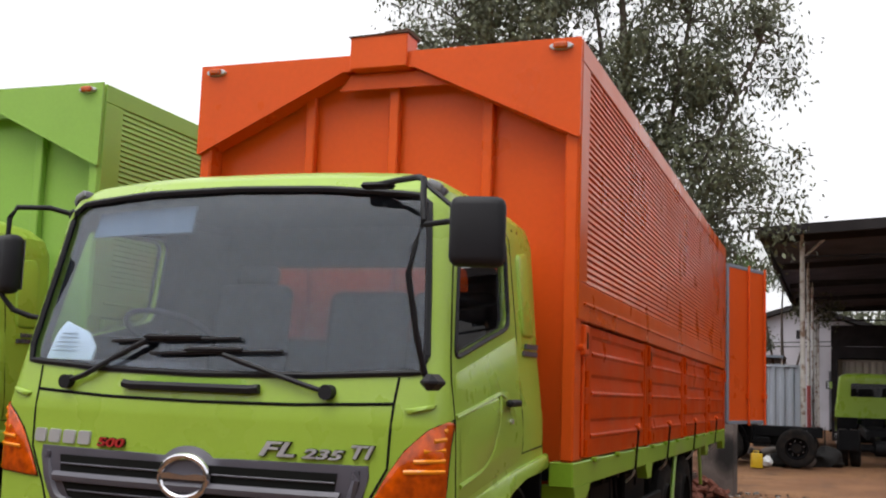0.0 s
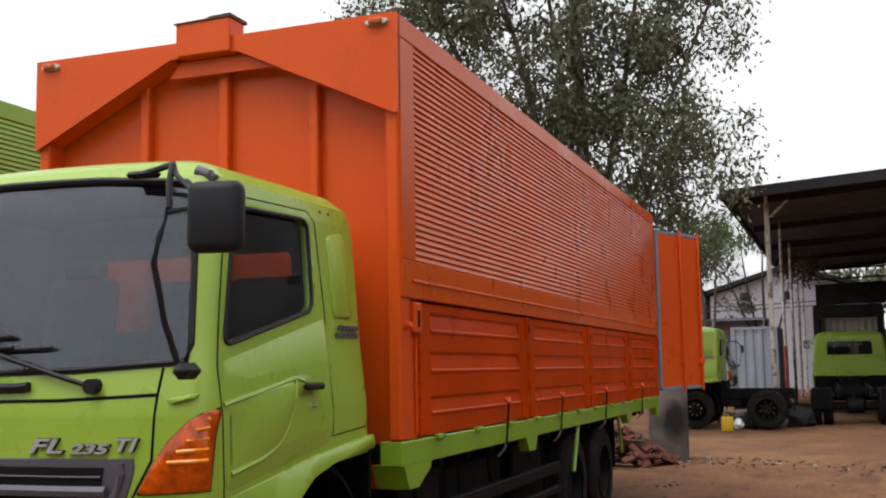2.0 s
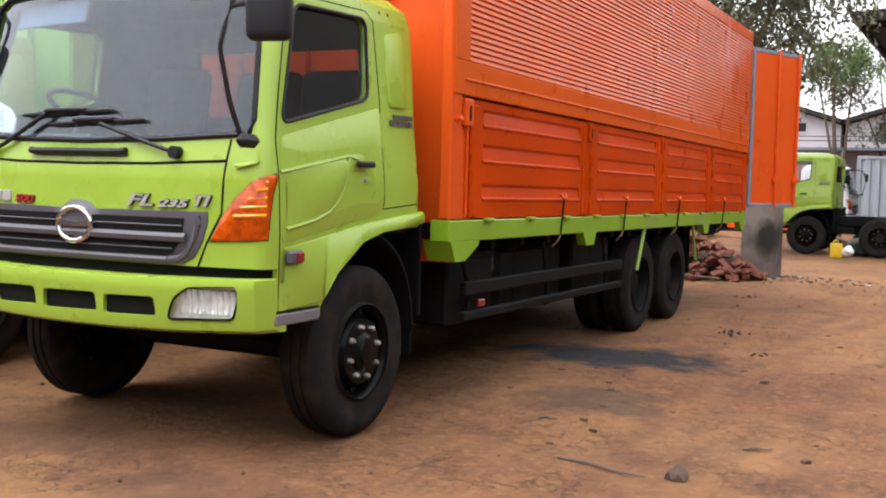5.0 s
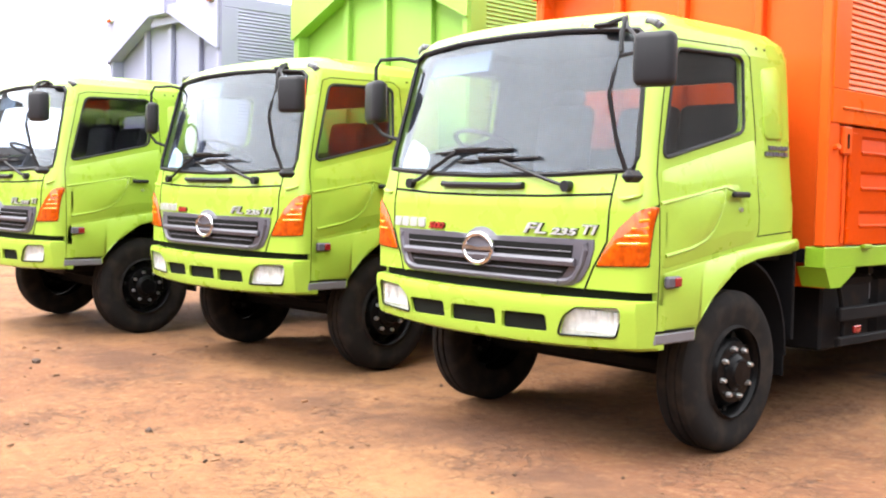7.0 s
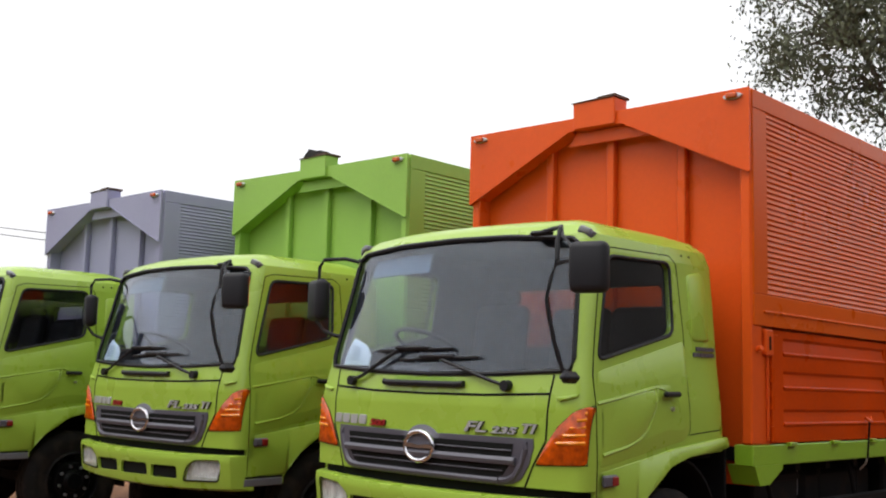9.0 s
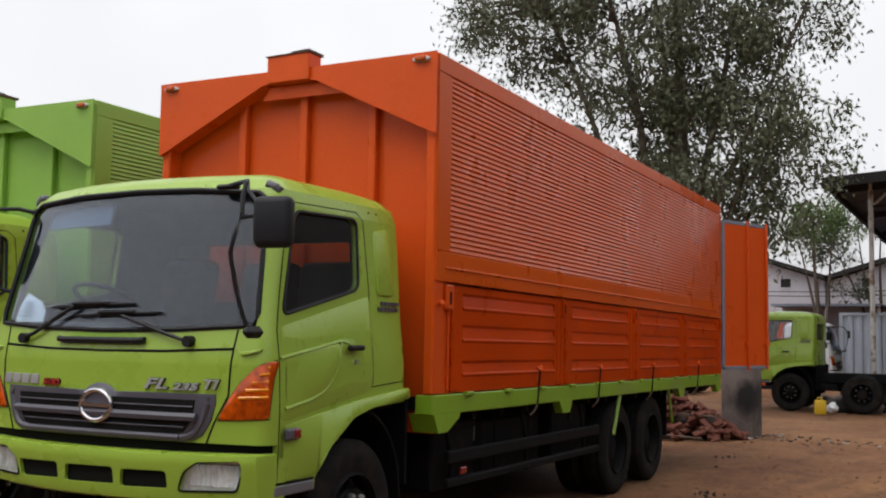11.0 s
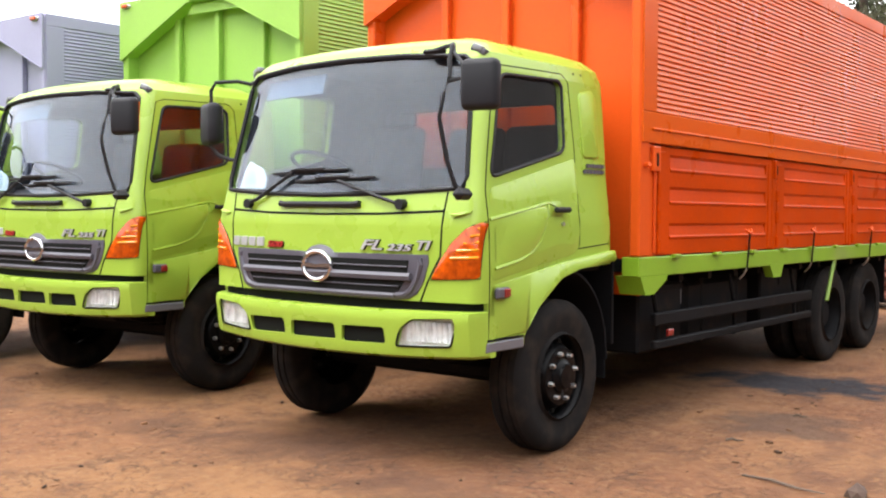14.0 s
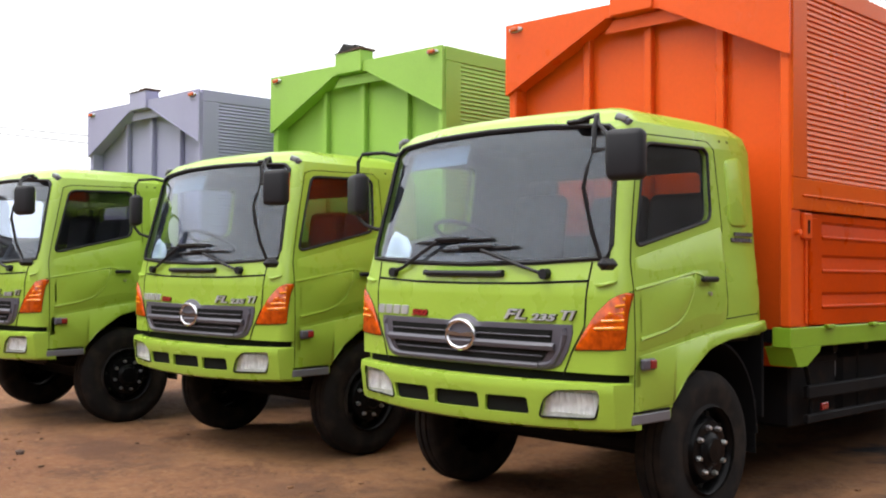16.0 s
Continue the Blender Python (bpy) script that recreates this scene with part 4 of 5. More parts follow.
            rod = part("tie_rod", q(tube(bmesh.new(), [(BX + 0.03, yh, 1.40), (BX + 0.035, yh + 0.003, 1.36), (BX + 0.012, yh + 0.008, 1.07)], 0.009, 6)), CHASSIS, truck, "dark tie rod with steel hook")
            part("hook", q(tube(bmesh.new(), [(BX + 0.02, yh - 0.05, 1.415), (BX + 0.04, yh - 0.03, 1.39), (BX + 0.04, yh + 0.03, 1.385), (BX + 0.02, yh + 0.06, 1.42)], 0.013, 6)), paint, rod)
            part("lower_hook", q(tube(bmesh.new(), [(BX + 0.012, yh + 0.008, 1.08), (BX - 0.01, yh + 0.01, 1.03), (BX - 0.06, yh + 0.02, 0.98)], 0.009, 6)), STEEL, rod)
        first = part("front_latch", q(blocks((BX - 0.03, BX + 0.01, 2.2, 2.32, 1.86, 2.05), bevel=0.01)), paint, truck)
        part("latch_plate", q(blocks((1.25, BX - 0.028, 2.17, 2.34, 1.226, 2.06))), paint, first)
        part("latch_slot", q(blocks((BX + 0.008, BX + 0.016, 2.245, 2.27, 1.90, 2.0), bevel=0.006)), SEAM, first)
        part("latch_rod", q(tube(bmesh.new(), [(BX - 0.018, 2.27, 1.25), (BX - 0.018, 2.27, 1.86)], 0.012, 6)), paint, first)
        part("ring_pin", q(tube(bmesh.new(), [(BX - 0.01, 2.10, 1.90), (BX + 0.03, 2.09, 1.91)], 0.02, 8)), paint, first)
        # green rail with brackets and tabs
        rl = part("bed_rail", q(blocks((1.18, BX - 0.01, y0 + 0.005, y1, 1.075, 1.222), bevel=0.008)), rail, truck, "lime green bed rail")
        for yb in (4.75, 9.0, 11.1):
            part("rail_bracket", q(prism(bmesh.new(), [(yb - 0.19, 1.09), (yb + 0.17, 1.09), (yb + 0.09, 0.965), (yb - 0.09, 0.965)], 1.25, BX - 0.006, along_x)), rail, rl, smooth=False)
        part("front_bracket", q(prism(bmesh.new(), [(y0 + 0.02, 1.08), (y0 + 0.46, 1.08), (y0 + 0.44, 1.04), (y0 + 0.24, 0.94), (y0 + 0.10, 0.94)], 1.12, BX - 0.006, along_x)), rail, rl, smooth=False)
        for yt in np.arange(2.55, 11.2, 0.76):
            part("rail_tab", q(block(bmesh.new(), BX - 0.02, BX + 0.02, yt, yt + 0.12, 1.205, 1.235, 0.006)), rail, rl)
        # side guard
        gd = part("side_guard", q(blocks((1.20, 1.25, 2.45, 5.95, 0.675, 0.775), (1.20, 1.25, 2.45, 5.95, 0.495, 0.56), bevel=0.01)), CHASSIS, truck, "two black side guard bars")
        for yy in (2.6, 4.1, 5.6):
            part("guard_strut", q(tube(bmesh.new(), [(1.19, yy - 0.12, 1.02), (1.19, yy, 0.72), (1.19, yy, 0.48)], 0.018, 6)), CHASSIS, gd)
        part("guard_lamp", q(blocks((1.25, 1.275, 2.62, 2.72, 0.585, 0.64), bevel=0.008)), RED, gd, "small red reflector")
        part("tool_plate", q(blocks((1.0, 1.04, 3.28, 3.34, 0.78, 0.98), bevel=0.006)), STEP, truck)
        for ya, yb2 in ((6.48, 6.25), (8.44, 8.62)):
            part("guard_stay", q(tube(bmesh.new(), [(1.30, ya, 1.09), (1.30, yb2, 0.65)], 0.02, 6)), rail, truck, "thin green stay")
    # ridge cap and roof
    cap = part("ridge_cap", blocks((-0.195, 0.205, y0 - 0.06, y0 + 0.12, zz(3.69), zt + 0.11), (-0.15, 0.15, y0 + 0.12, y1, zt - 0.02, zt + 0.03), bevel=0.006), paint, truck)
    part("cap_lid", prism(bmesh.new(), [(-0.205, zt + 0.112), (0.05, zt + 0.118), (0.05, zt + 0.128), (0.215, zt + 0.134), (0.215, zt + 0.112), (-0.205, zt + 0.104)], y0 - 0.07, y0 + 0.14, along_y), LID, cap, "dark weathered lid", smooth=False)
    part("hood_inner", prism(bmesh.new(), [(-0.30, zz(3.575)), (-0.22, zz(3.68)), (0.25, zz(3.68)), (0.47, zz(3.575))], y0 + 0.03, y0 + 0.05, along_y), paint, cap, smooth=False)
    part("roof", blocks((-1.26, 1.26, y0 + 0.02, y1, zt - 0.06, zt - 0.015)), paint, truck)
    # rear frame
    part("rear_frame", blocks((-BX + 0.012, -1.22, y1 - 0.1, y1 + 0.03, 1.22, zt - 0.1), (1.22, BX - 0.012, y1 + 0.001, y1 + 0.03, 1.22, zt - 0.1), (-1.22, 1.22, y1 - 0.08, y1 + 0.03, zt - 0.3, zt - 0.1), (-1.22, 1.22, y1 - 0.1, y1 + 0.03, 1.08, 1.22)), paint, truck)
    # rear doors: one closed, one swung out past the square
    def leaf(m):
        d = part("rear_door", block(bmesh.new(), 0, 1.25, -0.05, 0.0, 1.27, zt - 0.32, 0.008, m), paint, truck, "tall rear door of the cargo box")
        part("door_seal", block(block(block(block(bmesh.new(), 0, 1.25, -0.055, 0.006, zt - 0.345, zt - 0.29, 0.006, m), 0, 1.25, -0.055, 0.006, 1.24, 1.29, 0.006, m),
                                      -0.05, 0.02, -0.055, 0.006, 1.27, zt - 0.32, 0.006, m), 1.24, 1.262, -0.055, 0.006, 1.27, zt - 0.32, 0.006, m), BLUEGREY if rear_door else BLACK, d, "blue-grey rubber door edge")
        part("lock_bar", tube(tube(bmesh.new(), [m @ Vector((0.62, 0.03, 1.22)), m @ Vector((0.62, 0.03, zt - 0.27))], 0.018, 8),
                              [m @ Vector((1.17, 0.03, 1.22)), m @ Vector((1.17, 0.03, zt - 0.27))], 0.018, 8), paint, d)
        for xb in (0.57, 1.12):
            part("bar_bracket", block(bmesh.new(), xb, xb + 0.1, 0.0, 0.05, 1.6, 1.68, 0.006, m), paint, d)
    if rear_door:
        leaf(pose(1.33, y1 + 0.06, 0, 0, 0, 70) @ Matrix.Diagonal((1, -1, 1, 1)))
        leaf(pose(-1.26, y1 + 0.10, 0))
    else:
        leaf(pose(0.0, y1 + 0.10, 0))
        leaf(pose(-1.26, y1 + 0.10, 0))
    # the bed sags a little towards the rear
    for ob in set(truck.children_recursive) - before:
        if ob.name.split(".")[0] not in ("rear_door", "door_seal", "lock_bar", "bar_bracket"):
            ob.data.transform(Matrix(((1, -0.004 * sag, 0, 0.008 * sag), (0, 1, 0, 0), (0, -0.0086 * sag, 1 - 0.0165 * sag, 0.065 * sag), (0, 0, 0, 1))))


truck_two = copy_thing(base_truck, pose(-3.533, 0.09, 0, 0, 0, 2.0))
truck_three = copy_thing(base_truck, pose(-6.83, -0.54, 0, 0, 0, 0.5))
tagged(truck_two, "lime green truck cab with a light green cargo box")
tagged(truck_three, "lime green truck cab with a pale grey cargo box")
tagged(truck_yard, "lime green truck chassis cab without a body in the yard", group="bare chassis trucks")
tagged(truck_shed, "lime green chassis cab parked under the open shed", group="bare chassis trucks")
tagged(truck_white, "white chassis cab standing beside the grey container", group="bare chassis trucks")
for o in truck_white.children_recursive:
    for slot in o.material_slots:
        if slot.material == LIME:
            slot.link = "OBJECT"
            slot.material = WHITE
build_box(base_truck, ORANGE, 0.0, rear_door=True, sag=1.0)
build_box(truck_two, BOX_GREEN, 0.02)
part("ridge_flap", prism(bmesh.new(), [(-0.15, 3.90), (-0.06, 3.985), (0.0, 3.945), (0.12, 3.95), (0.18, 3.90)], 1.96, 2.08, along_y), SOOT, truck_two, "bent dark sheet on the ridge", smooth=False)
build_box(truck_three, BOX_GREY, 0.14)


# ---- ground ----
def ground_height(x, y):
    near = max(0.0, 1 - math.hypot(x - 1, y - 3) / 40)
    h = 0.035 * noise.noise(Vector((x * 0.35, y * 0.35, 0.3))) + 0.018 * noise.noise(Vector((x * 1.3, y * 1.3, 4.0)))
    h += near * 0.008 * noise.noise(Vector((x * 5.0, y * 5.0, 9.0)))
    d = min(1.0, max(0.0, (y - 14.5) / 9.0))
    return h - 0.055 - 0.2 * d * d * (3 - 2 * d)


def axis_lines(lo, hi, fine_lo, fine_hi, step):
    out = list(np.arange(fine_lo, fine_hi + step / 2, step))
    d, p = step, fine_hi
    while p < hi:
        d *= 1.25
        p += d
        out.append(min(p, hi))
    d, p = step, fine_lo
    while p > lo:
        d *= 1.25
        p -= d
        out.insert(0, max(p, lo))
    return out


gx, gy = axis_lines(-900, 900, -9, 9, 0.13), axis_lines(-400, 2500, -3.5, 13, 0.13)
gv = [(x, y, ground_height(x, y)) for y in gy for x in gx]
nx = len(gx)
gf = [(j * nx + i, j * nx + i + 1, (j + 1) * nx + i + 1, (j + 1) * nx + i) for j in range(len(gy) - 1) for i in range(nx - 1)]
gm = bpy.data.meshes.new("ground")
gm.from_pydata(gv, [], gf)
for p in gm.polygons:
    p.use_smooth = True
EARTH = bpy.data.materials.new("bare_earth")
EARTH.use_nodes = True
et = EARTH.node_tree
eb = et.nodes["Principled BSDF"]
eb.inputs["Roughness"].default_value = 0.95
ec = et.nodes.new("ShaderNodeTexCoord")


def e_noise(sc, detail=8.0, rough=0.55, stretch=(1, 1, 1), loc=(0, 0, 0)):
    mp = et.nodes.new("ShaderNodeMapping")
    mp.inputs["Scale"].default_value, mp.inputs["Location"].default_value = stretch, loc
    et.links.new(ec.outputs["Object"], mp.inputs["Vector"])
    n = et.nodes.new("ShaderNodeTexNoise")
    n.inputs["Scale"].default_value, n.inputs["Detail"].default_value, n.inputs["Roughness"].default_value = sc, detail, rough
    et.links.new(mp.outputs[0], n.inputs["Vector"])
    return n.outputs["Fac"]


def e_range(sock, lo, hi, a=0.0, c=1.0):
    r = et.nodes.new("ShaderNodeMapRange")
    r.inputs[1].default_value, r.inputs[2].default_value, r.inputs[3].default_value, r.inputs[4].default_value = lo, hi, a, c
    et.links.new(sock, r.inputs[0])
    return r.outputs[0]


def e_mix(fac, col_a, col_b):
    mx = et.nodes.new("ShaderNodeMix")
    mx.data_type = "RGBA"
    et.links.new(fac, mx.inputs[0])
    for sock, c in ((mx.inputs[6], col_a), (mx.inputs[7], col_b)):
        if isinstance(c, tuple):
            sock.default_value = (*c, 1)
        else:
            et.links.new(c, sock)
    return mx.outputs[2]


def e_spot(cx, cy, rx, ry, soft=0.5):
    """A blot with a ragged edge, such as the oil stain."""
    mp = et.nodes.new("ShaderNodeMapping")
    mp.inputs["Location"].default_value = (-cx / rx, -cy / ry, 0)
    mp.inputs["Scale"].default_value = (1 / rx, 1 / ry, 0)
    et.links.new(ec.outputs["Object"], mp.inputs["Vector"])
    ln = et.nodes.new("ShaderNodeVectorMath")
    ln.operation = "LENGTH"
    et.links.new(mp.outputs[0], ln.inputs[0])
    ad = et.nodes.new("ShaderNodeMath")
    ad.operation = "ADD"
    et.links.new(ln.outputs["Value"], ad.inputs[0])
    et.links.new(e_range(e_noise(3.0), 0.3, 0.7, -0.4, 0.4), ad.inputs[1])
    return e_range(ad.outputs[0], 1.1, 1.1 - soft, 0.0, 1.0)


e_col = e_mix(e_range(e_noise(0.35), 0.35, 0.65), (0.164, 0.063, 0.025), (0.256, 0.122, 0.048))
e_col = e_mix(e_range(e_noise(1.1, loc=(3, 7, 0)), 0.54, 0.70, 0, 0.85), e_col, (0.090, 0.033, 0.015))
e_col = e_mix(e_range(e_noise(0.8, stretch=(2.2, 0.35, 1), loc=(9, 1, 0)), 0.58, 0.72, 0, 0.6), e_col, (0.070, 0.028, 0.013))
e_col = e_mix(e_range(e_noise(5.0, loc=(1, 4, 0)), 0.52, 0.72, 0, 0.5), e_col, (0.084, 0.031, 0.014))
e_col = e_mix(e_range(e_noise(16.0, loc=(8, 3, 0)), 0.52, 0.66, 0, 0.55), e_col, (0.275, 0.145, 0.062))
e_col = e_mix(e_range(e_noise(40.0), 0.62, 0.74, 0, 0.5), e_col, (0.246, 0.156, 0.083))
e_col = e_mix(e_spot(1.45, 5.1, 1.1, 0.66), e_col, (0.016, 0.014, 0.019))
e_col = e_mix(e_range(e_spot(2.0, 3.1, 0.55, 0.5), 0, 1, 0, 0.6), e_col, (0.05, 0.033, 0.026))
# darker reddish-brown blots around the fronts of the first two trucks
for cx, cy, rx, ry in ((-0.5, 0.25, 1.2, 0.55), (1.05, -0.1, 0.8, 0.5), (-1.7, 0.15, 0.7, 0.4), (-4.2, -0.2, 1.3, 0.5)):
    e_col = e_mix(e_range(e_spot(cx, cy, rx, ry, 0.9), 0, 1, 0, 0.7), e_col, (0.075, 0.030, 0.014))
# wheel ruts that curve past the trucks
e_sep = et.nodes.new("ShaderNodeSeparateXYZ")
et.links.new(ec.outputs["Object"], e_sep.inputs[0])


def e_math(op, a, c):
    n = et.nodes.new("ShaderNodeMath")
    n.operation = op
    for sock, v in zip(n.inputs, (a, c)):
        if isinstance(v, (int, float)):
            sock.default_value = v
        else:
            et.links.new(v, sock)
    return n.outputs[0]


e_bend = e_math("POWER", e_math("ABSOLUTE", e_math("SUBTRACT", e_sep.outputs["Y"], 4.0), 0.0), 2.0)
for off, bend, tone in ((2.50, 0.012, 0.55), (2.86, 0.012, 0.4), (4.35, 0.016, 0.5), (4.70, 0.016, 0.4), (3.45, 0.026, 0.35)):
    line = e_math("ADD", e_math("MULTIPLY", e_bend, bend), off)
    gap = e_math("ABSOLUTE", e_math("ADD", e_math("SUBTRACT", e_sep.outputs["X"], line), e_range(e_noise(0.9, loc=(off, 0, 0)), 0.3, 0.7, -0.16, 0.16)), 0.0)
    fade = e_math("MULTIPLY", e_range(gap, 0.17, 0.05), e_range(e_noise(0.7, loc=(0, off, 2)), 0.38, 0.6, 0, tone))
    e_col = e_mix(fade, e_col, (0.088, 0.035, 0.017))
# drying cracks in the crust, in patches
e_warp = et.nodes.new("ShaderNodeVectorMath")
e_warp.operation = "ADD"
e_wn = et.nodes.new("ShaderNodeTexNoise")
e_wn.inputs["Scale"].default_value = 4.5
e_wn.inputs["Detail"].default_value = 6.0
e_ws = et.nodes.new("ShaderNodeVectorMath")
e_ws.operation = "SCALE"
e_ws.inputs["Scale"].default_value = 0.7
et.links.new(ec.outputs["Object"], e_wn.inputs["Vector"])
et.links.new(e_wn.outputs["Color"], e_ws.inputs[0])
et.links.new(ec.outputs["Object"], e_warp.inputs[0])
et.links.new(e_ws.outputs[0], e_warp.inputs[1])
e_vor = et.nodes.new("ShaderNodeTexVoronoi")
e_vor.feature = "DISTANCE_TO_EDGE"
e_vor.inputs["Scale"].default_value = 5.5
et.links.new(e_warp.outputs[0], e_vor.inputs["Vector"])
e_crack = et.nodes.new("ShaderNodeMath")
e_crack.operation = "MULTIPLY"
et.links.new(e_range(e_vor.outputs["Distance"], 0.04, 0.006, 0, 1), e_crack.inputs[0])
et.links.new(e_range(e_noise(1.3, loc=(5, 2, 0)), 0.40, 0.58, 0, 0.8), e_crack.inputs[1])
e_col = e_mix(e_crack.outputs[0], e_col, (0.075, 0.034, 0.016))
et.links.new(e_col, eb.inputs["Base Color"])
e_b = et.nodes.new("ShaderNodeBump")
e_b.inputs["Strength"].default_value, e_b.inputs["Distance"].default_value = 1.0, 0.055
e_h = et.nodes.new("ShaderNodeMath")
e_h.operation = "SUBTRACT"
et.links.new(e_noise(8.0, 10.0, 0.68), e_h.inputs[0])
et.links.new(e_range(e_crack.outputs[0], 0, 1, 0, 0.35), e_h.inputs[1])
et.links.new(e_h.outputs[0], e_b.inputs["Height"])
et.links.new(e_b.outputs[0], eb.inputs["Normal"])
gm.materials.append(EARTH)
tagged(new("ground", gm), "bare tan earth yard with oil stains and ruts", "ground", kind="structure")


# ---- loose things on the yard ----
# walls added out of view to cut low sky light; east heights follow window reflections
ADDED_WALL = material("added_wall_render", (0.10, 0.095, 0.09), 0.9, vary=0.1, scale=0.6, fine=0.05, second=(0.06, 0.056, 0.052), amount=0.3, second_scale=0.5)
tagged(part("wall_south", blocks((-45, 16.3, -15.3, -15.0, -0.2, 6.5)), ADDED_WALL), "tall unseen wall added to close the yard and cut low light", "wall", kind="structure")
tagged(part("wall_west", blocks((-24.3, -24.0, -15.0, -1.0, -0.4, 6.5), (-24.3, -24.0, -1.0, 60.0, -0.4, 2.4)), ADDED_WALL), "added wall that blocks low western sky light", "wall", kind="structure")
tagged(part("wall_east", blocks((16.0, 16.3, -15.0, 16.0, -0.4, 7.5), (16.0, 16.3, 16.0, 90.0, -0.4, 10.5)), ADDED_WALL), "tall unseen wall added to close the yard and cut low light", "wall", kind="structure")


def lump(r, squash=0.6, seed=0, n=2):
    bm = bmesh.new()
    bmesh.ops.create_icosphere(bm, subdivisions=n, radius=r)
    for v in bm.verts:
        k = 1 + 0.45 * noise.noise(v.co * (1.6 / r) + Vector((seed, seed * 2.1, 0)))
        v.co = Vector((v.co.x * k, v.co.y * k, v.co.z * k * squash))
    return bm


rng = random.Random(4)
STONE = material("dusty_stone", (0.08, 0.052, 0.04), 0.95, vary=0.2, scale=6, bump=0.4, bump_scale=30)
for x, y, r in ((3.05, 1.45, 0.075), (2.5, -1.2, 0.03), (-4.6, -0.9, 0.05), (3.6, 2.2, 0.03), (2.9, 4.6, 0.04), (-1.7, -1.3, 0.03)):
    st = part("stone", lump(r, 0.7, x * 3, 1), STONE, None, "small dusty stone on bare earth", smooth=False)
    st.location = (x, y, ground_height(x, y) + r * 0.35)
    tagged(st, category="stone", group="scattered stones")
slate = part("flat_stone", lump(0.07, 0.18, 7.0), material("grey_slate", (0.075, 0.068, 0.063), 0.8, vary=0.1, scale=8), None, "flat grey stone on bare earth", angle=50)
slate.location = (0.31, -1.53, ground_height(0.31, -1.53) + 0.012)
tagged(slate, category="stone", group="scattered stones")
for x, y, a, l in ((2.62, 1.40, -14, 0.28), (1.97, 2.25, 20, 0.06), (3.31, 2.30, 30, 0.09), (2.02, 3.41, 10, 0.05)):
    stick = part("dry_stick", tube(bmesh.new(), [(-l, 0, 0), (-0.3 * l, 0.015, 0.008), (0.4 * l, -0.01, 0.004), (l, 0.02, 0)], [0.008, 0.01, 0.008, 0.004], 6), WOOD, None, "thin dry stick lying on the earth")
    stick.matrix_basis = pose(x, y, ground_height(x, y) + 0.012, 0, 0, a)
    tagged(stick, category="stick", group="dry sticks")
# twigs, crumbs and dead leaves, too many to count
bm = bmesh.new()
for i in range(1100):
    x, y = rng.uniform(-8, 5), -3.2 + 15.2 * rng.random() ** 1.4
    if abs(x) < 1.3 and y > 0.4:
        continue
    z, a, l = ground_height(x, y), rng.uniform(0, 6.28), 0.004 + 0.024 * rng.random() ** 3
    m = Matrix.Translation((x, y, z + 0.003)) @ Matrix.Rotation(a, 4, "Z")
    block(bm, -l, l, -l * rng.uniform(0.2, 0.7), l * 0.4, -0.008, l * rng.uniform(0.15, 0.6), 0.0, m)
tagged(part("ground_litter", bm, material("litter", (0.15, 0.075, 0.036), 0.95, island=0.75), None, "scattered crumbs of earth and dead leaves", smooth=False), category="litter", kind="stuff")
# charred scraps beside the oil stain
for k, (x, y, n) in enumerate(((2.03, 7.2, 12), (1.4, 11.2, 6), (2.55, 5.9, 3))):
    bm = bmesh.new()
    for i in range(n):
        a, l = rng.uniform(0, 6.28), rng.uniform(0.02, 0.06)
        p = Vector((x + rng.gauss(0, 0.08), y + rng.gauss(0, 0.09), ground_height(x, y) + 0.015))
        tube(bm, [p, p + Vector((l * math.cos(a), l * math.sin(a), rng.uniform(0, 0.03)))], 0.009, 5)
    tagged(part("charred_scraps", bm, SOOT, None, "small heap of charred twigs on earth"), category="scraps", kind="stuff")

# concrete stub wall with soot, and rubble before it
def slab_material():
    """Stained concrete with a ragged burnt patch on its face."""
    m = CONCRETE.copy()
    m.name = "burnt_concrete"
    nt = m.node_tree
    b = nt.nodes["Principled BSDF"]
    col = b.inputs["Base Color"].links[0].from_socket
    tc, mp, ln = nt.nodes.new("ShaderNodeTexCoord"), nt.nodes.new("ShaderNodeMapping"), nt.nodes.new("ShaderNodeVectorMath")
    mp.inputs["Location"].default_value, mp.inputs["Scale"].default_value = (-1.03 / 0.21, 0, -0.66 / 0.33), (1 / 0.21, 0, 1 / 0.33)
    ln.operation = "LENGTH"
    n, ad, r, mx = nt.nodes.new("ShaderNodeTexNoise"), nt.nodes.new("ShaderNodeMath"), nt.nodes.new("ShaderNodeMapRange"), nt.nodes.new("ShaderNodeMix")
    n.inputs["Scale"].default_value, n.inputs["Detail"].default_value = 5.0, 6.0
    ad.operation, mx.data_type = "ADD", "RGBA"
    r.inputs[1].default_value, r.inputs[2].default_value, r.inputs[3].default_value, r.inputs[4].default_value = 1.75, 1.1, 0.0, 1.0
    nt.links.new(tc.outputs["Object"], mp.inputs["Vector"])
    nt.links.new(tc.outputs["Object"], n.inputs["Vector"])
    nt.links.new(mp.outputs[0], ln.inputs[0])
    nt.links.new(ln.outputs["Value"], ad.inputs[0])
    nt.links.new(n.outputs["Fac"], ad.inputs[1])
    nt.links.new(ad.outputs[0], r.inputs[0])
    nt.links.new(r.outputs[0], mx.inputs[0])
    nt.links.new(col, mx.inputs[6])
    mx.inputs[7].default_value = (0.012, 0.011, 0.011, 1)
    nt.links.new(mx.outputs[2], b.inputs["Base Color"])
    return m


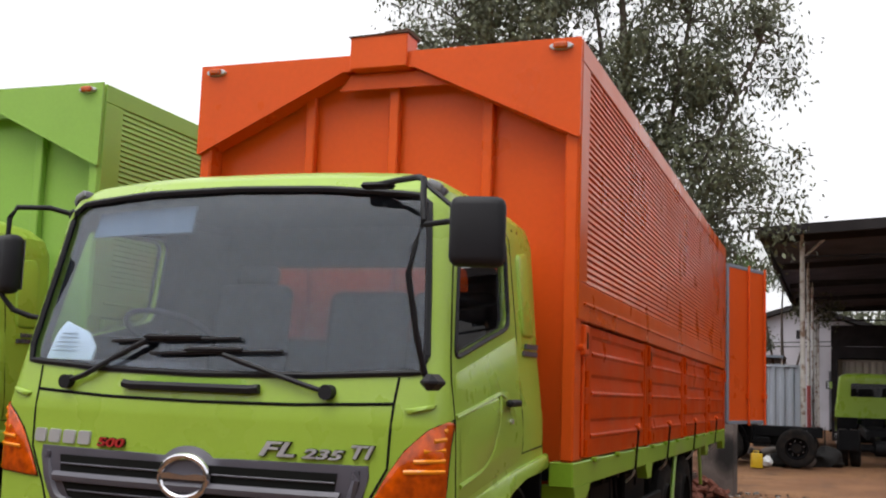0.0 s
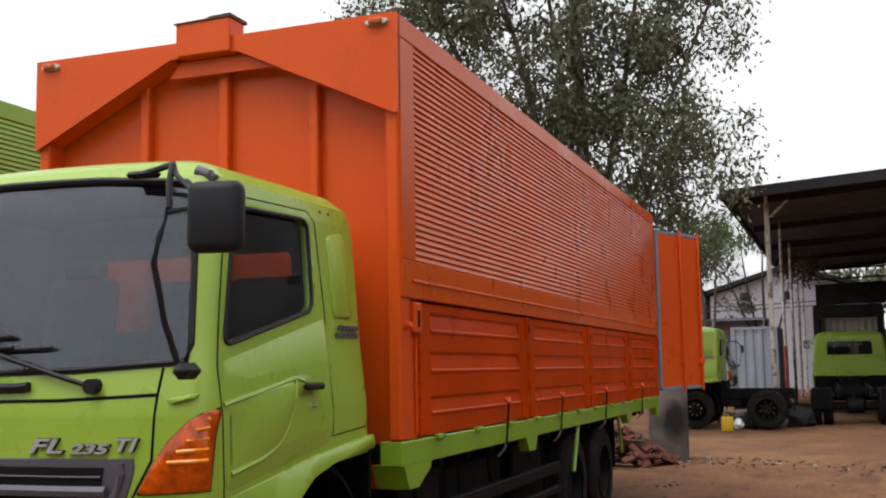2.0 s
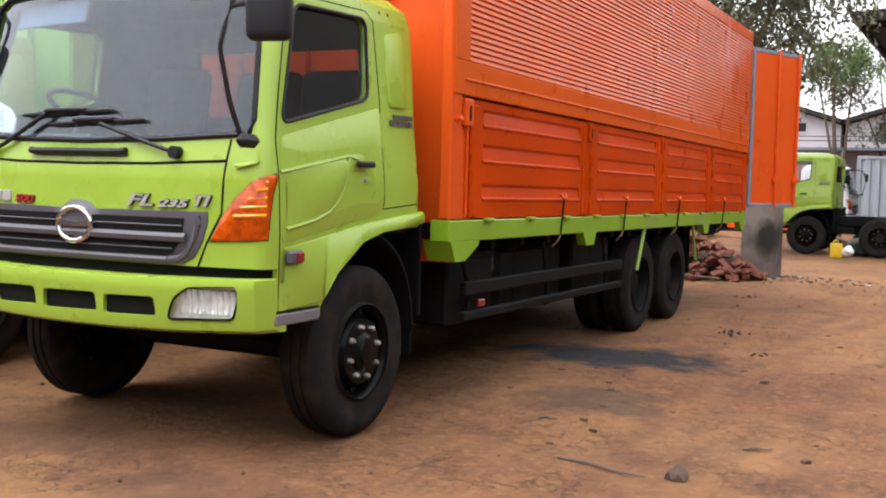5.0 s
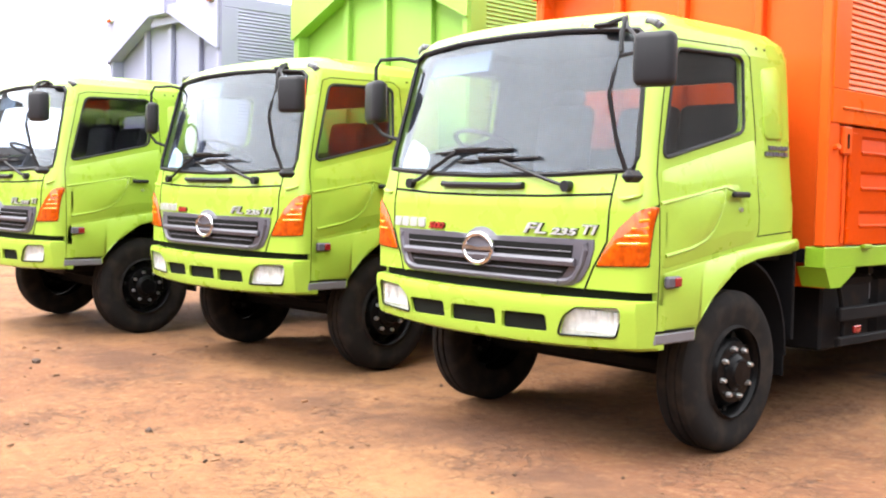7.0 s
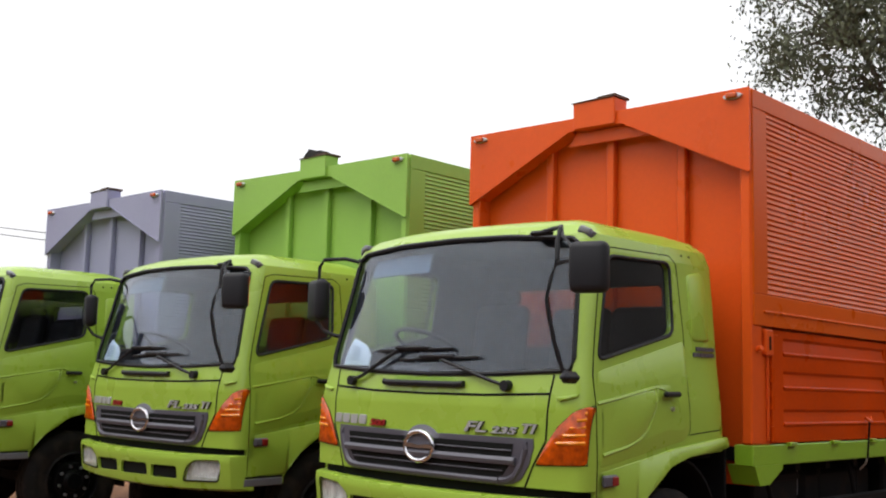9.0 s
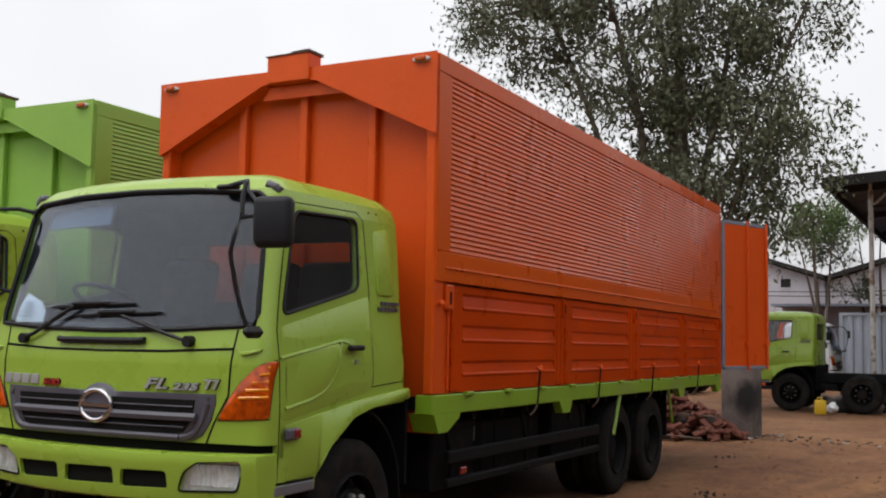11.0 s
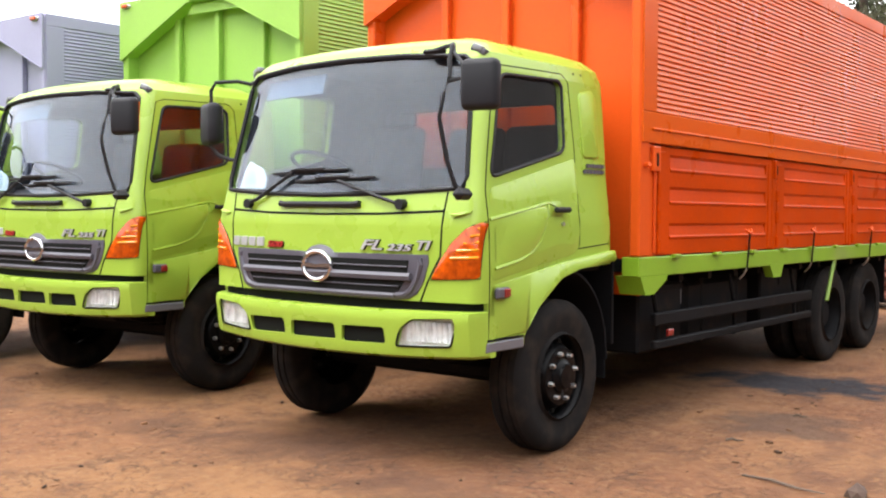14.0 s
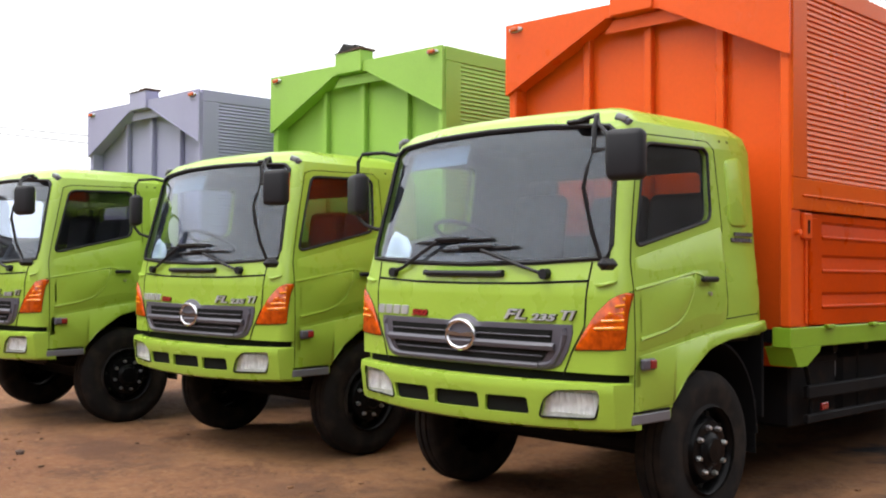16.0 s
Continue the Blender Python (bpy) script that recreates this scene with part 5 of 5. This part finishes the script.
cw = part("concrete_slab", block(bmesh.new(), 0.58, 1.13, 14.4, 15.25, -0.2, 1.5, 0.025, None, 2), slab_material(), None, "stained upright concrete slab with a burnt patch")
tagged(cw, category="concrete slab")
pile = thing("brick_rubble", "heap of broken red bricks and boards beside the concrete slab", "rubble", m=pose(0, 0, -0.05))
mesh_brick = bmesh.new()
block(mesh_brick, -0.11, 0.11, -0.055, 0.055, -0.03, 0.03, 0.008)
finish(mesh_brick, False)
brick_me = bpy.data.meshes.new("brick")
mesh_brick.to_mesh(brick_me)
mesh_brick.free()
brick_me.materials.append(BRICK)
for i in range(290):
    a, q = rng.uniform(0, 6.28), rng.random() ** 0.6
    x, y = -0.2 + 1.25 * q * math.cos(a), 14.2 + 0.85 * q * math.sin(a)
    top = 0.80 * max(0.0, 1 - q) ** 0.8
    b = new("brick", brick_me)
    b.parent = pile
    b.matrix_basis = pose(x, y, rng.uniform(0.3, 1.0) * top + 0.03, rng.uniform(-50, 50), rng.uniform(-40, 40), rng.uniform(0, 180))
for (p0, p1) in (((-1.0, 13.5, 0.10), (0.5, 13.3, 0.06)), ((-0.8, 13.7, 0.45), (0.6, 13.9, 0.40))):
    d = Vector(p1) - Vector(p0)
    m = Matrix.Translation((Vector(p0) + Vector(p1)) / 2) @ d.to_track_quat("X", "Z").to_matrix().to_4x4()
    part("board", block(bmesh.new(), -d.length / 2, d.length / 2, -0.05, 0.05, -0.012, 0.012, 0.004, m), WOOD, pile)
mound = lump(1.0, 1.0, 3.3, 3)
for v in mound.verts:
    v.co = Vector((-0.2 + v.co.x * 1.15, 14.3 + v.co.y * 0.7, v.co.z * 0.5 - 0.06))
part("soil", mound, material("dark_soil", (0.035, 0.020, 0.014), 0.95, vary=0.2, scale=3, bump=0.4, bump_scale=20), pile, "dark soil under the bricks", angle=60)
# pale scraps of plaster and board strewn past the slab
SCRAP = material("pale_scrap", (0.42, 0.40, 0.38), 0.85, vary=0.15, scale=8)
bm = bmesh.new()
for i in range(16):
    t = rng.random() ** 1.5
    x, y = 0.7 + 3.6 * t + rng.gauss(0, 0.2), 14.3 + 0.5 * math.sin(5 * t) + rng.gauss(0, 0.22)
    l = rng.uniform(0.015, 0.05)
    block(bm, -l, l, -l * rng.uniform(0.2, 0.6), l * 0.4, -0.01, rng.uniform(0.008, 0.03), 0.0, Matrix.Translation((x, y, ground_height(x, y) + 0.008)) @ Matrix.Rotation(rng.uniform(0, 6.28), 4, "Z"))
tagged(part("plaster_scraps", bm, SCRAP, None, "pale broken scraps strewn beside the concrete slab", smooth=False), category="scraps", kind="stuff")
bm = bmesh.new()
for i in range(150):
    t = rng.random() ** 1.3
    x, y = 0.5 + 4.4 * t + rng.gauss(0, 0.25), 14.4 + 0.5 * math.sin(5 * t) + rng.gauss(0, 0.5)
    l = rng.uniform(0.008, 0.035)
    block(bm, -l, l, -l * rng.uniform(0.2, 0.7), l * 0.4, -0.012, rng.uniform(0.003, 0.012), 0.0, Matrix.Translation((x, y, ground_height(x, y) + 0.006)) @ Matrix.Rotation(rng.uniform(0, 6.28), 4, "Z"))
tagged(part("dark_debris", bm, SOOT, None, "line of dark charred debris on the earth", smooth=False), category="debris", kind="stuff")

# ---- trees ----
def tree(name, label, base, stems, lobes, clumps, leaves, spread, leaf_len, seed, droop=0.35, leaf=None):
    """Tapered stems to the lobes of the crown, thin branches to every clump, and loose hanging leaves."""
    r = random.Random(seed)
    root = thing(name, label, "tree")
    wood = bmesh.new()
    nodes = []
    for sx, sy, sz, rad in stems:
        b, e = Vector(base), Vector((sx, sy, sz))
        line = []
        for i in range(9):
            t = i / 8
            p = b.lerp(e, t) + Vector((0.25 * math.sin(3 * t + sx), 0.2 * math.sin(2.4 * t + sz), 0)) * math.sin(math.pi * t)
            p.x = b.x + (e.x - b.x) * t ** 1.4 + 0.2 * math.sin(4 * t + sz)
            line.append(p)
            if i > 2:
                nodes.append(p)
        tube(wood, line, [rad * (1 - 0.75 * i / 8) for i in range(9)], 8)
    quads, verts = [], []
    for c in range(clumps):
        lx, ly, lz, rx, ry, rz = r.choices(lobes, [l[3] * l[5] for l in lobes])[0]
        while True:
            u = Vector((r.uniform(-1, 1), r.uniform(-1, 1), r.uniform(-1, 1)))
            if 0.15 < u.length < 1:
                break
        u *= u.length ** -0.35
        cen = Vector((lx + u.x * rx, ly + u.y * ry, lz + u.z * rz))
        near = min(nodes, key=lambda n: (n - cen).length + (0.8 if n.z > cen.z + 0.5 else 0))
        mid = near.lerp(cen, 0.5) + Vector((0, 0, 0.25))
        tube(wood, [near, mid, cen], [0.035, 0.022, 0.008], 4)
        for i in range(leaves):
            d = Vector((r.gauss(0, spread), r.gauss(0, spread), r.gauss(0, spread * 0.75)))
            p = cen + d - Vector((0, 0, droop * abs(r.gauss(0, 1)) * spread))
            ax = Vector((r.uniform(-1, 1), r.uniform(-1, 1), r.uniform(-2.0, 0.2))).normalized()
            si = ax.cross(Vector((r.uniform(-1, 1), r.uniform(-1, 1), r.uniform(-1, 1)))).normalized()
            l = leaf_len * r.uniform(0.6, 1.3)
            w = l * 0.22
            k = len(verts)
            verts += [p, p + ax * l * 0.45 + si * w, p + ax * l, p + ax * l * 0.45 - si * w]
            quads.append((k, k + 1, k + 2, k + 3))
    part("trunk", wood, BARK, root)
    me = bpy.data.meshes.new("crown")
    me.from_pydata([tuple(v) for v in verts], [], quads)
    me.materials.append(leaf or LEAF)
    cr = new("crown", me)
    cr.parent = root
    return root


tree("tree", "tall dark leafy tree with hanging foliage", (-2.4, 22.0, -0.2), ((-2.3, 22, 12, 0.30), (-4.2, 21.5, 11.5, 0.2), (-0.8, 22.3, 11, 0.18), (-6.0, 22, 10.5, 0.16), (0.6, 21.8, 7.5, 0.13), (-3.2, 23, 12, 0.2), (0.9, 22, 10.2, 0.12)),
     ((-3.0, 22, 10.6, 3.6, 2.6, 3.2), (-6.1, 21.8, 10.8, 2.3, 2.0, 1.9), (-0.5, 22, 10.2, 2.0, 2.0, 2.1), (1.0, 21.7, 6.6, 1.2, 1.3, 0.95), (-0.1, 22, 8.3, 1.5, 1.5, 1.2), (-1.4, 22.3, 6.6, 2.3, 2.0, 2.0),
      (-3.6, 22.4, 7.3, 2.2, 2.0, 1.9), (-4.5, 22, 13.2, 3.4, 2.4, 1.6), (0.3, 22, 4.9, 0.8, 0.9, 0.8), (-1.0, 22, 5.2, 1.5, 1.4, 1.1), (1.0, 22, 10.3, 1.1, 1.2, 1.3), (-7.8, 22, 11.6, 1.0, 1.0, 1.2)),
     380, 175, 0.30, 0.15, 11, 1.0)
tree("small_tree", "thin open-branched tree before the white buildings", (0.2, 46.0, -0.2), ((-1.4, 46, 6.2, 0.10), (0.8, 46.2, 7.2, 0.11), (1.9, 46, 5.8, 0.08), (-0.3, 46, 7.6, 0.08)),
     ((-1.5, 46, 6.0, 1.0, 0.8, 0.8), (0.8, 46, 7.2, 1.4, 0.9, 0.9), (2.0, 46, 5.6, 0.9, 0.7, 0.7), (-0.6, 46, 4.2, 0.9, 0.7, 0.35)), 80, 60, 0.26, 0.17, 5)
tree("green_tree", "fresh green leafy tree behind the dark one", (-2.0, 44.0, -0.2), ((-1.8, 44, 7.6, 0.14), (-2.6, 44, 6.8, 0.1), (-0.9, 44, 7.0, 0.1)),
     ((-1.8, 44, 7.4, 1.1, 0.9, 0.7), (-2.5, 44, 6.6, 0.8, 0.8, 0.7), (-0.9, 44, 6.9, 0.7, 0.7, 0.5)), 44, 120, 0.26, 0.15, 6, 0.5, LEAF_FRESH)
tree("far_tree", "distant leafy tree beyond the shed", (7.5, 72.0, 0), ((6.0, 72, 6.5, 0.2), (9, 72, 7.5, 0.2), (4.0, 72, 6.2, 0.15)),
     ((6.0, 72, 6.8, 3.0, 1.6, 1.5), (10.0, 72, 7.0, 3.0, 1.6, 1.6), (2.6, 72, 6.3, 2.0, 1.2, 1.1)), 90, 60, 0.6, 0.4, 8)


# ---- open shed ----
shed = thing("open_shed", "open-sided shed with a dark sheet roof on white poles", "shed")
for i in range(20):
    ya, yb = 26.6 + i * 1.6, 26.6 + i * 1.6 + 1.57
    part("roof_sheet", prism(bmesh.new(), [(0.75, 6.22), (14.5, 7.1), (14.5, 7.16), (0.75, 6.28)], ya, yb, along_y), SHED, shed, smooth=False)
part("fascia", prism(bmesh.new(), [(0.7, 6.02), (14.5, 6.92), (14.5, 7.2), (0.7, 6.32)], 26.45, 26.58, along_y), ROOF_DARK, shed, smooth=False)
part("eaves_beam", blocks((0.72, 0.84, 26.6, 58.6, 6.06, 6.24)), ROOF_DARK, shed)
for k in range(5):
    y = 27.7 + 6.9 * k
    po = part("pole", tube(bmesh.new(), [(1.87, y, -0.4), (1.87, y, 6.25)], 0.07 if k == 0 else 0.055, 10), POLE, shed, "peeling white-painted pole")
    if k == 0:
        part("pole_brace", tube(bmesh.new(), [(1.87, y, 5.55), (2.55, y, 6.2)], 0.04, 6), POLE, po)
    if k == 1:
        part("pole_band", tube(bmesh.new(), [(1.87, y, -0.3), (1.87, y, 2.0)], 0.068, 10), POLE_RED, po, "faded red painted band")
    part("roof_truss", prism(bmesh.new(), [(1.0, 6.0), (14.3, 6.86), (14.3, 7.05), (1.0, 6.2)], y - 0.05, y + 0.05, along_y), ROOF_DARK, shed, smooth=False)
    part("truss_chord", tube(bmesh.new(), [(1.87, y, 5.6), (8, y, 5.75), (14.2, y, 5.9)], 0.05, 6), ROOF_DARK, shed)
    part("far_pole", tube(bmesh.new(), [(13.6, y, -0.4), (13.6, y, 7.0)], 0.085, 8), POLE, shed)
low = thing("low_shed", "lower dark roof of a shed further back", "shed")
part("roof_sheet", prism(bmesh.new(), [(2.55, 5.25), (16, 5.6), (16, 5.7), (2.55, 5.35)], 56.1, 59.2, along_y), SHED, low, smooth=False)
part("roof_edge", prism(bmesh.new(), [(2.5, 4.3), (16, 4.5), (16, 5.75), (2.5, 5.4)], 56, 56.1, along_y), ROOF_DARK, low, smooth=False)
for x in (2.7, 7.2, 11.5, 15.5):
    part("post", blocks((x, x + 0.15, 56.3, 56.45, -0.4, 5.2)), ROOF_DARK, low)

# ---- white warehouses ----
def warehouse(x0, x1, xp, ze, zp, y0, y1):
    w = thing("warehouse", "whitewashed warehouse with a dark low-pitched roof", "warehouse", "white warehouses")
    part("wall", prism(bmesh.new(), [(x0, -0.6), (x1, -0.6), (x1, ze), (xp, zp), (x0, ze)], y0, y1, along_y), WALL_WHITE, w, smooth=False)
    for a, b in ((x0, xp), (xp, x1)):
        za, zb = (ze, zp) if a == x0 else (zp, ze)
        k = -0.25 if a == x0 else 0.0
        part("roof", prism(bmesh.new(), [(a + k, za + 0.02), (b + (0.25 if a == xp else 0), zb + 0.02), (b + (0.25 if a == xp else 0), zb + 0.28), (a + k, za + 0.28)], y0 - 0.7, y1, along_y), ROOF_DARK, w, smooth=False)
    for x in (x0 + 2.0, xp, x1 - 2.2):
        v = part("vent", blocks((x - 0.28, x + 0.28, y0 - 0.04, y0 + 0.1, ze - 0.35, ze + 0.15)), ROOF_DARK, w)
        part("sill", blocks((x - 0.34, x + 0.34, y0 - 0.1, y0 - 0.002, ze - 0.43, ze - 0.36)), WALL_WHITE, v)
    part("drain_pipe", tube(bmesh.new(), [(x1 - 0.4, y0 - 0.08, 0), (x1 - 0.4, y0 - 0.08, ze)], 0.06, 8), WALL_WHITE, w)


warehouse(-16.5, -3.75, -10.2, 5.2, 7.4, 60, 85)
warehouse(-3.45, 5.2, 0.9, 5.2, 6.62, 60, 85)
for z in (4.3, 4.55):
    tagged(part("wall_cable", tube(bmesh.new(), [(x, 59.6, z + 0.012 * (x + 4) ** 2 * 0.3) for x in np.linspace(-9, 3, 9)], 0.03, 5), WIRE, None, "dark cable sagging along the warehouse fronts"), category="cable", group="wall cables")
for k, dz in enumerate((0.0, -0.45)):
    tagged(part("overhead_cable", tube(bmesh.new(), [(x, 25.0, 11.04 + dz - 0.127 * (x + 63.4) - 0.6 * math.sin(math.pi * (x + 110) / 108)) for x in np.linspace(-110, -2, 20)], 0.03, 5), WIRE, None, "thin overhead cable against the sky"), category="cable", group="overhead cables")
# containers and the shelter between them
def container(x0, x1, y0, y1, h, mat, label):
    c = thing("shipping_container", label, "container", "containers")
    n = max(4, int((x1 - x0) / 0.28))
    pr = []
    for i in range(n):
        a = x0 + (x1 - x0) * i / n
        d = (x1 - x0) / n
        pr += [(a, y0), (a + d * 0.35, y0), (a + d * 0.5, y0 + 0.05), (a + d * 0.85, y0 + 0.05)]
    pr += [(x1, y0), (x1, y1), (x0, y1)]
    part("corrugated_wall", prism(bmesh.new(), pr, -0.1, h - 0.1, along_z), mat, c, smooth=False)
    part("top_rail", blocks((x0 - 0.03, x1 + 0.03, y0 - 0.03, y1 + 0.03, h - 0.1, h), bevel=0.01), mat, c)
    part("bottom_rail", blocks((x0 - 0.03, x1 + 0.03, y0 - 0.03, y1 + 0.03, -0.26, -0.1), bevel=0.01), CHASSIS, c)
    for x in (x0 - 0.02, x1 - 0.06):
        part("corner_post", blocks((x, x + 0.08, y0 - 0.025, y0 + 0.06, -0.1, h - 0.08)), mat, c)


container(-0.1, 1.5, 36.6, 42.5, 2.75, CONTAINER, "pale grey-blue ribbed container")
container(-6.2, -2.6, 39.0, 41.4, 2.75, ORANGE, "orange container behind the parked chassis")
container(2.4, 11.0, 57.2, 59.4, 3.0, material("dull_grey_sheet", (0.14, 0.14, 0.16), 0.8, vary=0.1, scale=1), "dull grey ribbed container at the shed's end")
container(2.85, 5.15, 46.0, 48.4, 3.3, CREAM, "cream ribbed container body under the shed")
hood = tagged(part("tarpaulin_hood", prism(bmesh.new(), rounded([(2.55, -0.3), (2.55, 3.85), (5.45, 3.85), (5.45, -0.3), (5.2, -0.3), (5.2, 3.34), (2.8, 3.34), (2.8, -0.3)], 0.16), 45.6, 48.6, along_y), ROOF_DARK),
              "dark tarpaulin hood over the cream container", "tarpaulin")
aw = thing("shelter", "flat grey sheet roof on thin posts", "shelter")
part("roof_sheet", blocks((-4.0, 0.6, 44.5, 47.5, 3.25, 3.36)), BLUEGREY, aw)
part("wall_sheet", blocks((-4.0, 0.6, 47.4, 47.46, -0.3, 3.25)), CONTAINER, aw)
for x in (-3.9, -1.7, 0.5):
    part("post", blocks((x, x + 0.08, 44.6, 44.68, -0.4, 3.25)), POLE, aw)
# jerrycan and junk by the first pole
jug = thing("jerrycan", "yellow plastic jerrycan standing on the earth", "jerrycan", m=pose(0.79, 25.0, -0.25, 0, 0, 20))
part("body", block(bmesh.new(), -0.14, 0.14, -0.1, 0.1, 0, 0.38, 0.03, segments=2), YELLOW, jug)
part("handle", tube(bmesh.new(), [(-0.08, 0, 0.38), (-0.08, 0, 0.44), (0.04, 0, 0.44), (0.04, 0, 0.38)], 0.015, 6), YELLOW, jug)
part("cap", tube(bmesh.new(), [(0.09, 0, 0.37), (0.09, 0, 0.43)], 0.03, 10), CHASSIS, jug)
for k, (x, y, r_, mat, text) in enumerate(((1.25, 26.4, 0.30, SOOT, "dark heap of scrap on the earth"), (1.8, 26.9, 0.42, CONCRETE, "grey lump of broken concrete"),
                                          (2.45, 27.4, 0.45, SOOT, "dark heap of scrap on the earth"), (0.95, 28.6, 0.32, CONCRETE, "grey lump of broken concrete"),
                                          (1.35, 28.9, 0.40, SOOT, "dark heap of scrap on the earth"), (0.35, 28.8, 0.30, CONCRETE, "grey lump of broken concrete"))):
    j = part("scrap_lump", lump(r_, 0.7, k * 2.7, 3), mat, None, text, angle=50)
    j.location = (x, y, r_ * 0.3 - 0.2)
    tagged(j, category="scrap")
bag = part("plastic_bag", lump(0.16, 0.8, 9.1, 3), WHITE, None, "crumpled white plastic bag beside the jerrycan", angle=50)
bag.location = (1.0, 25.6, -0.1)
tagged(bag, category="bag")
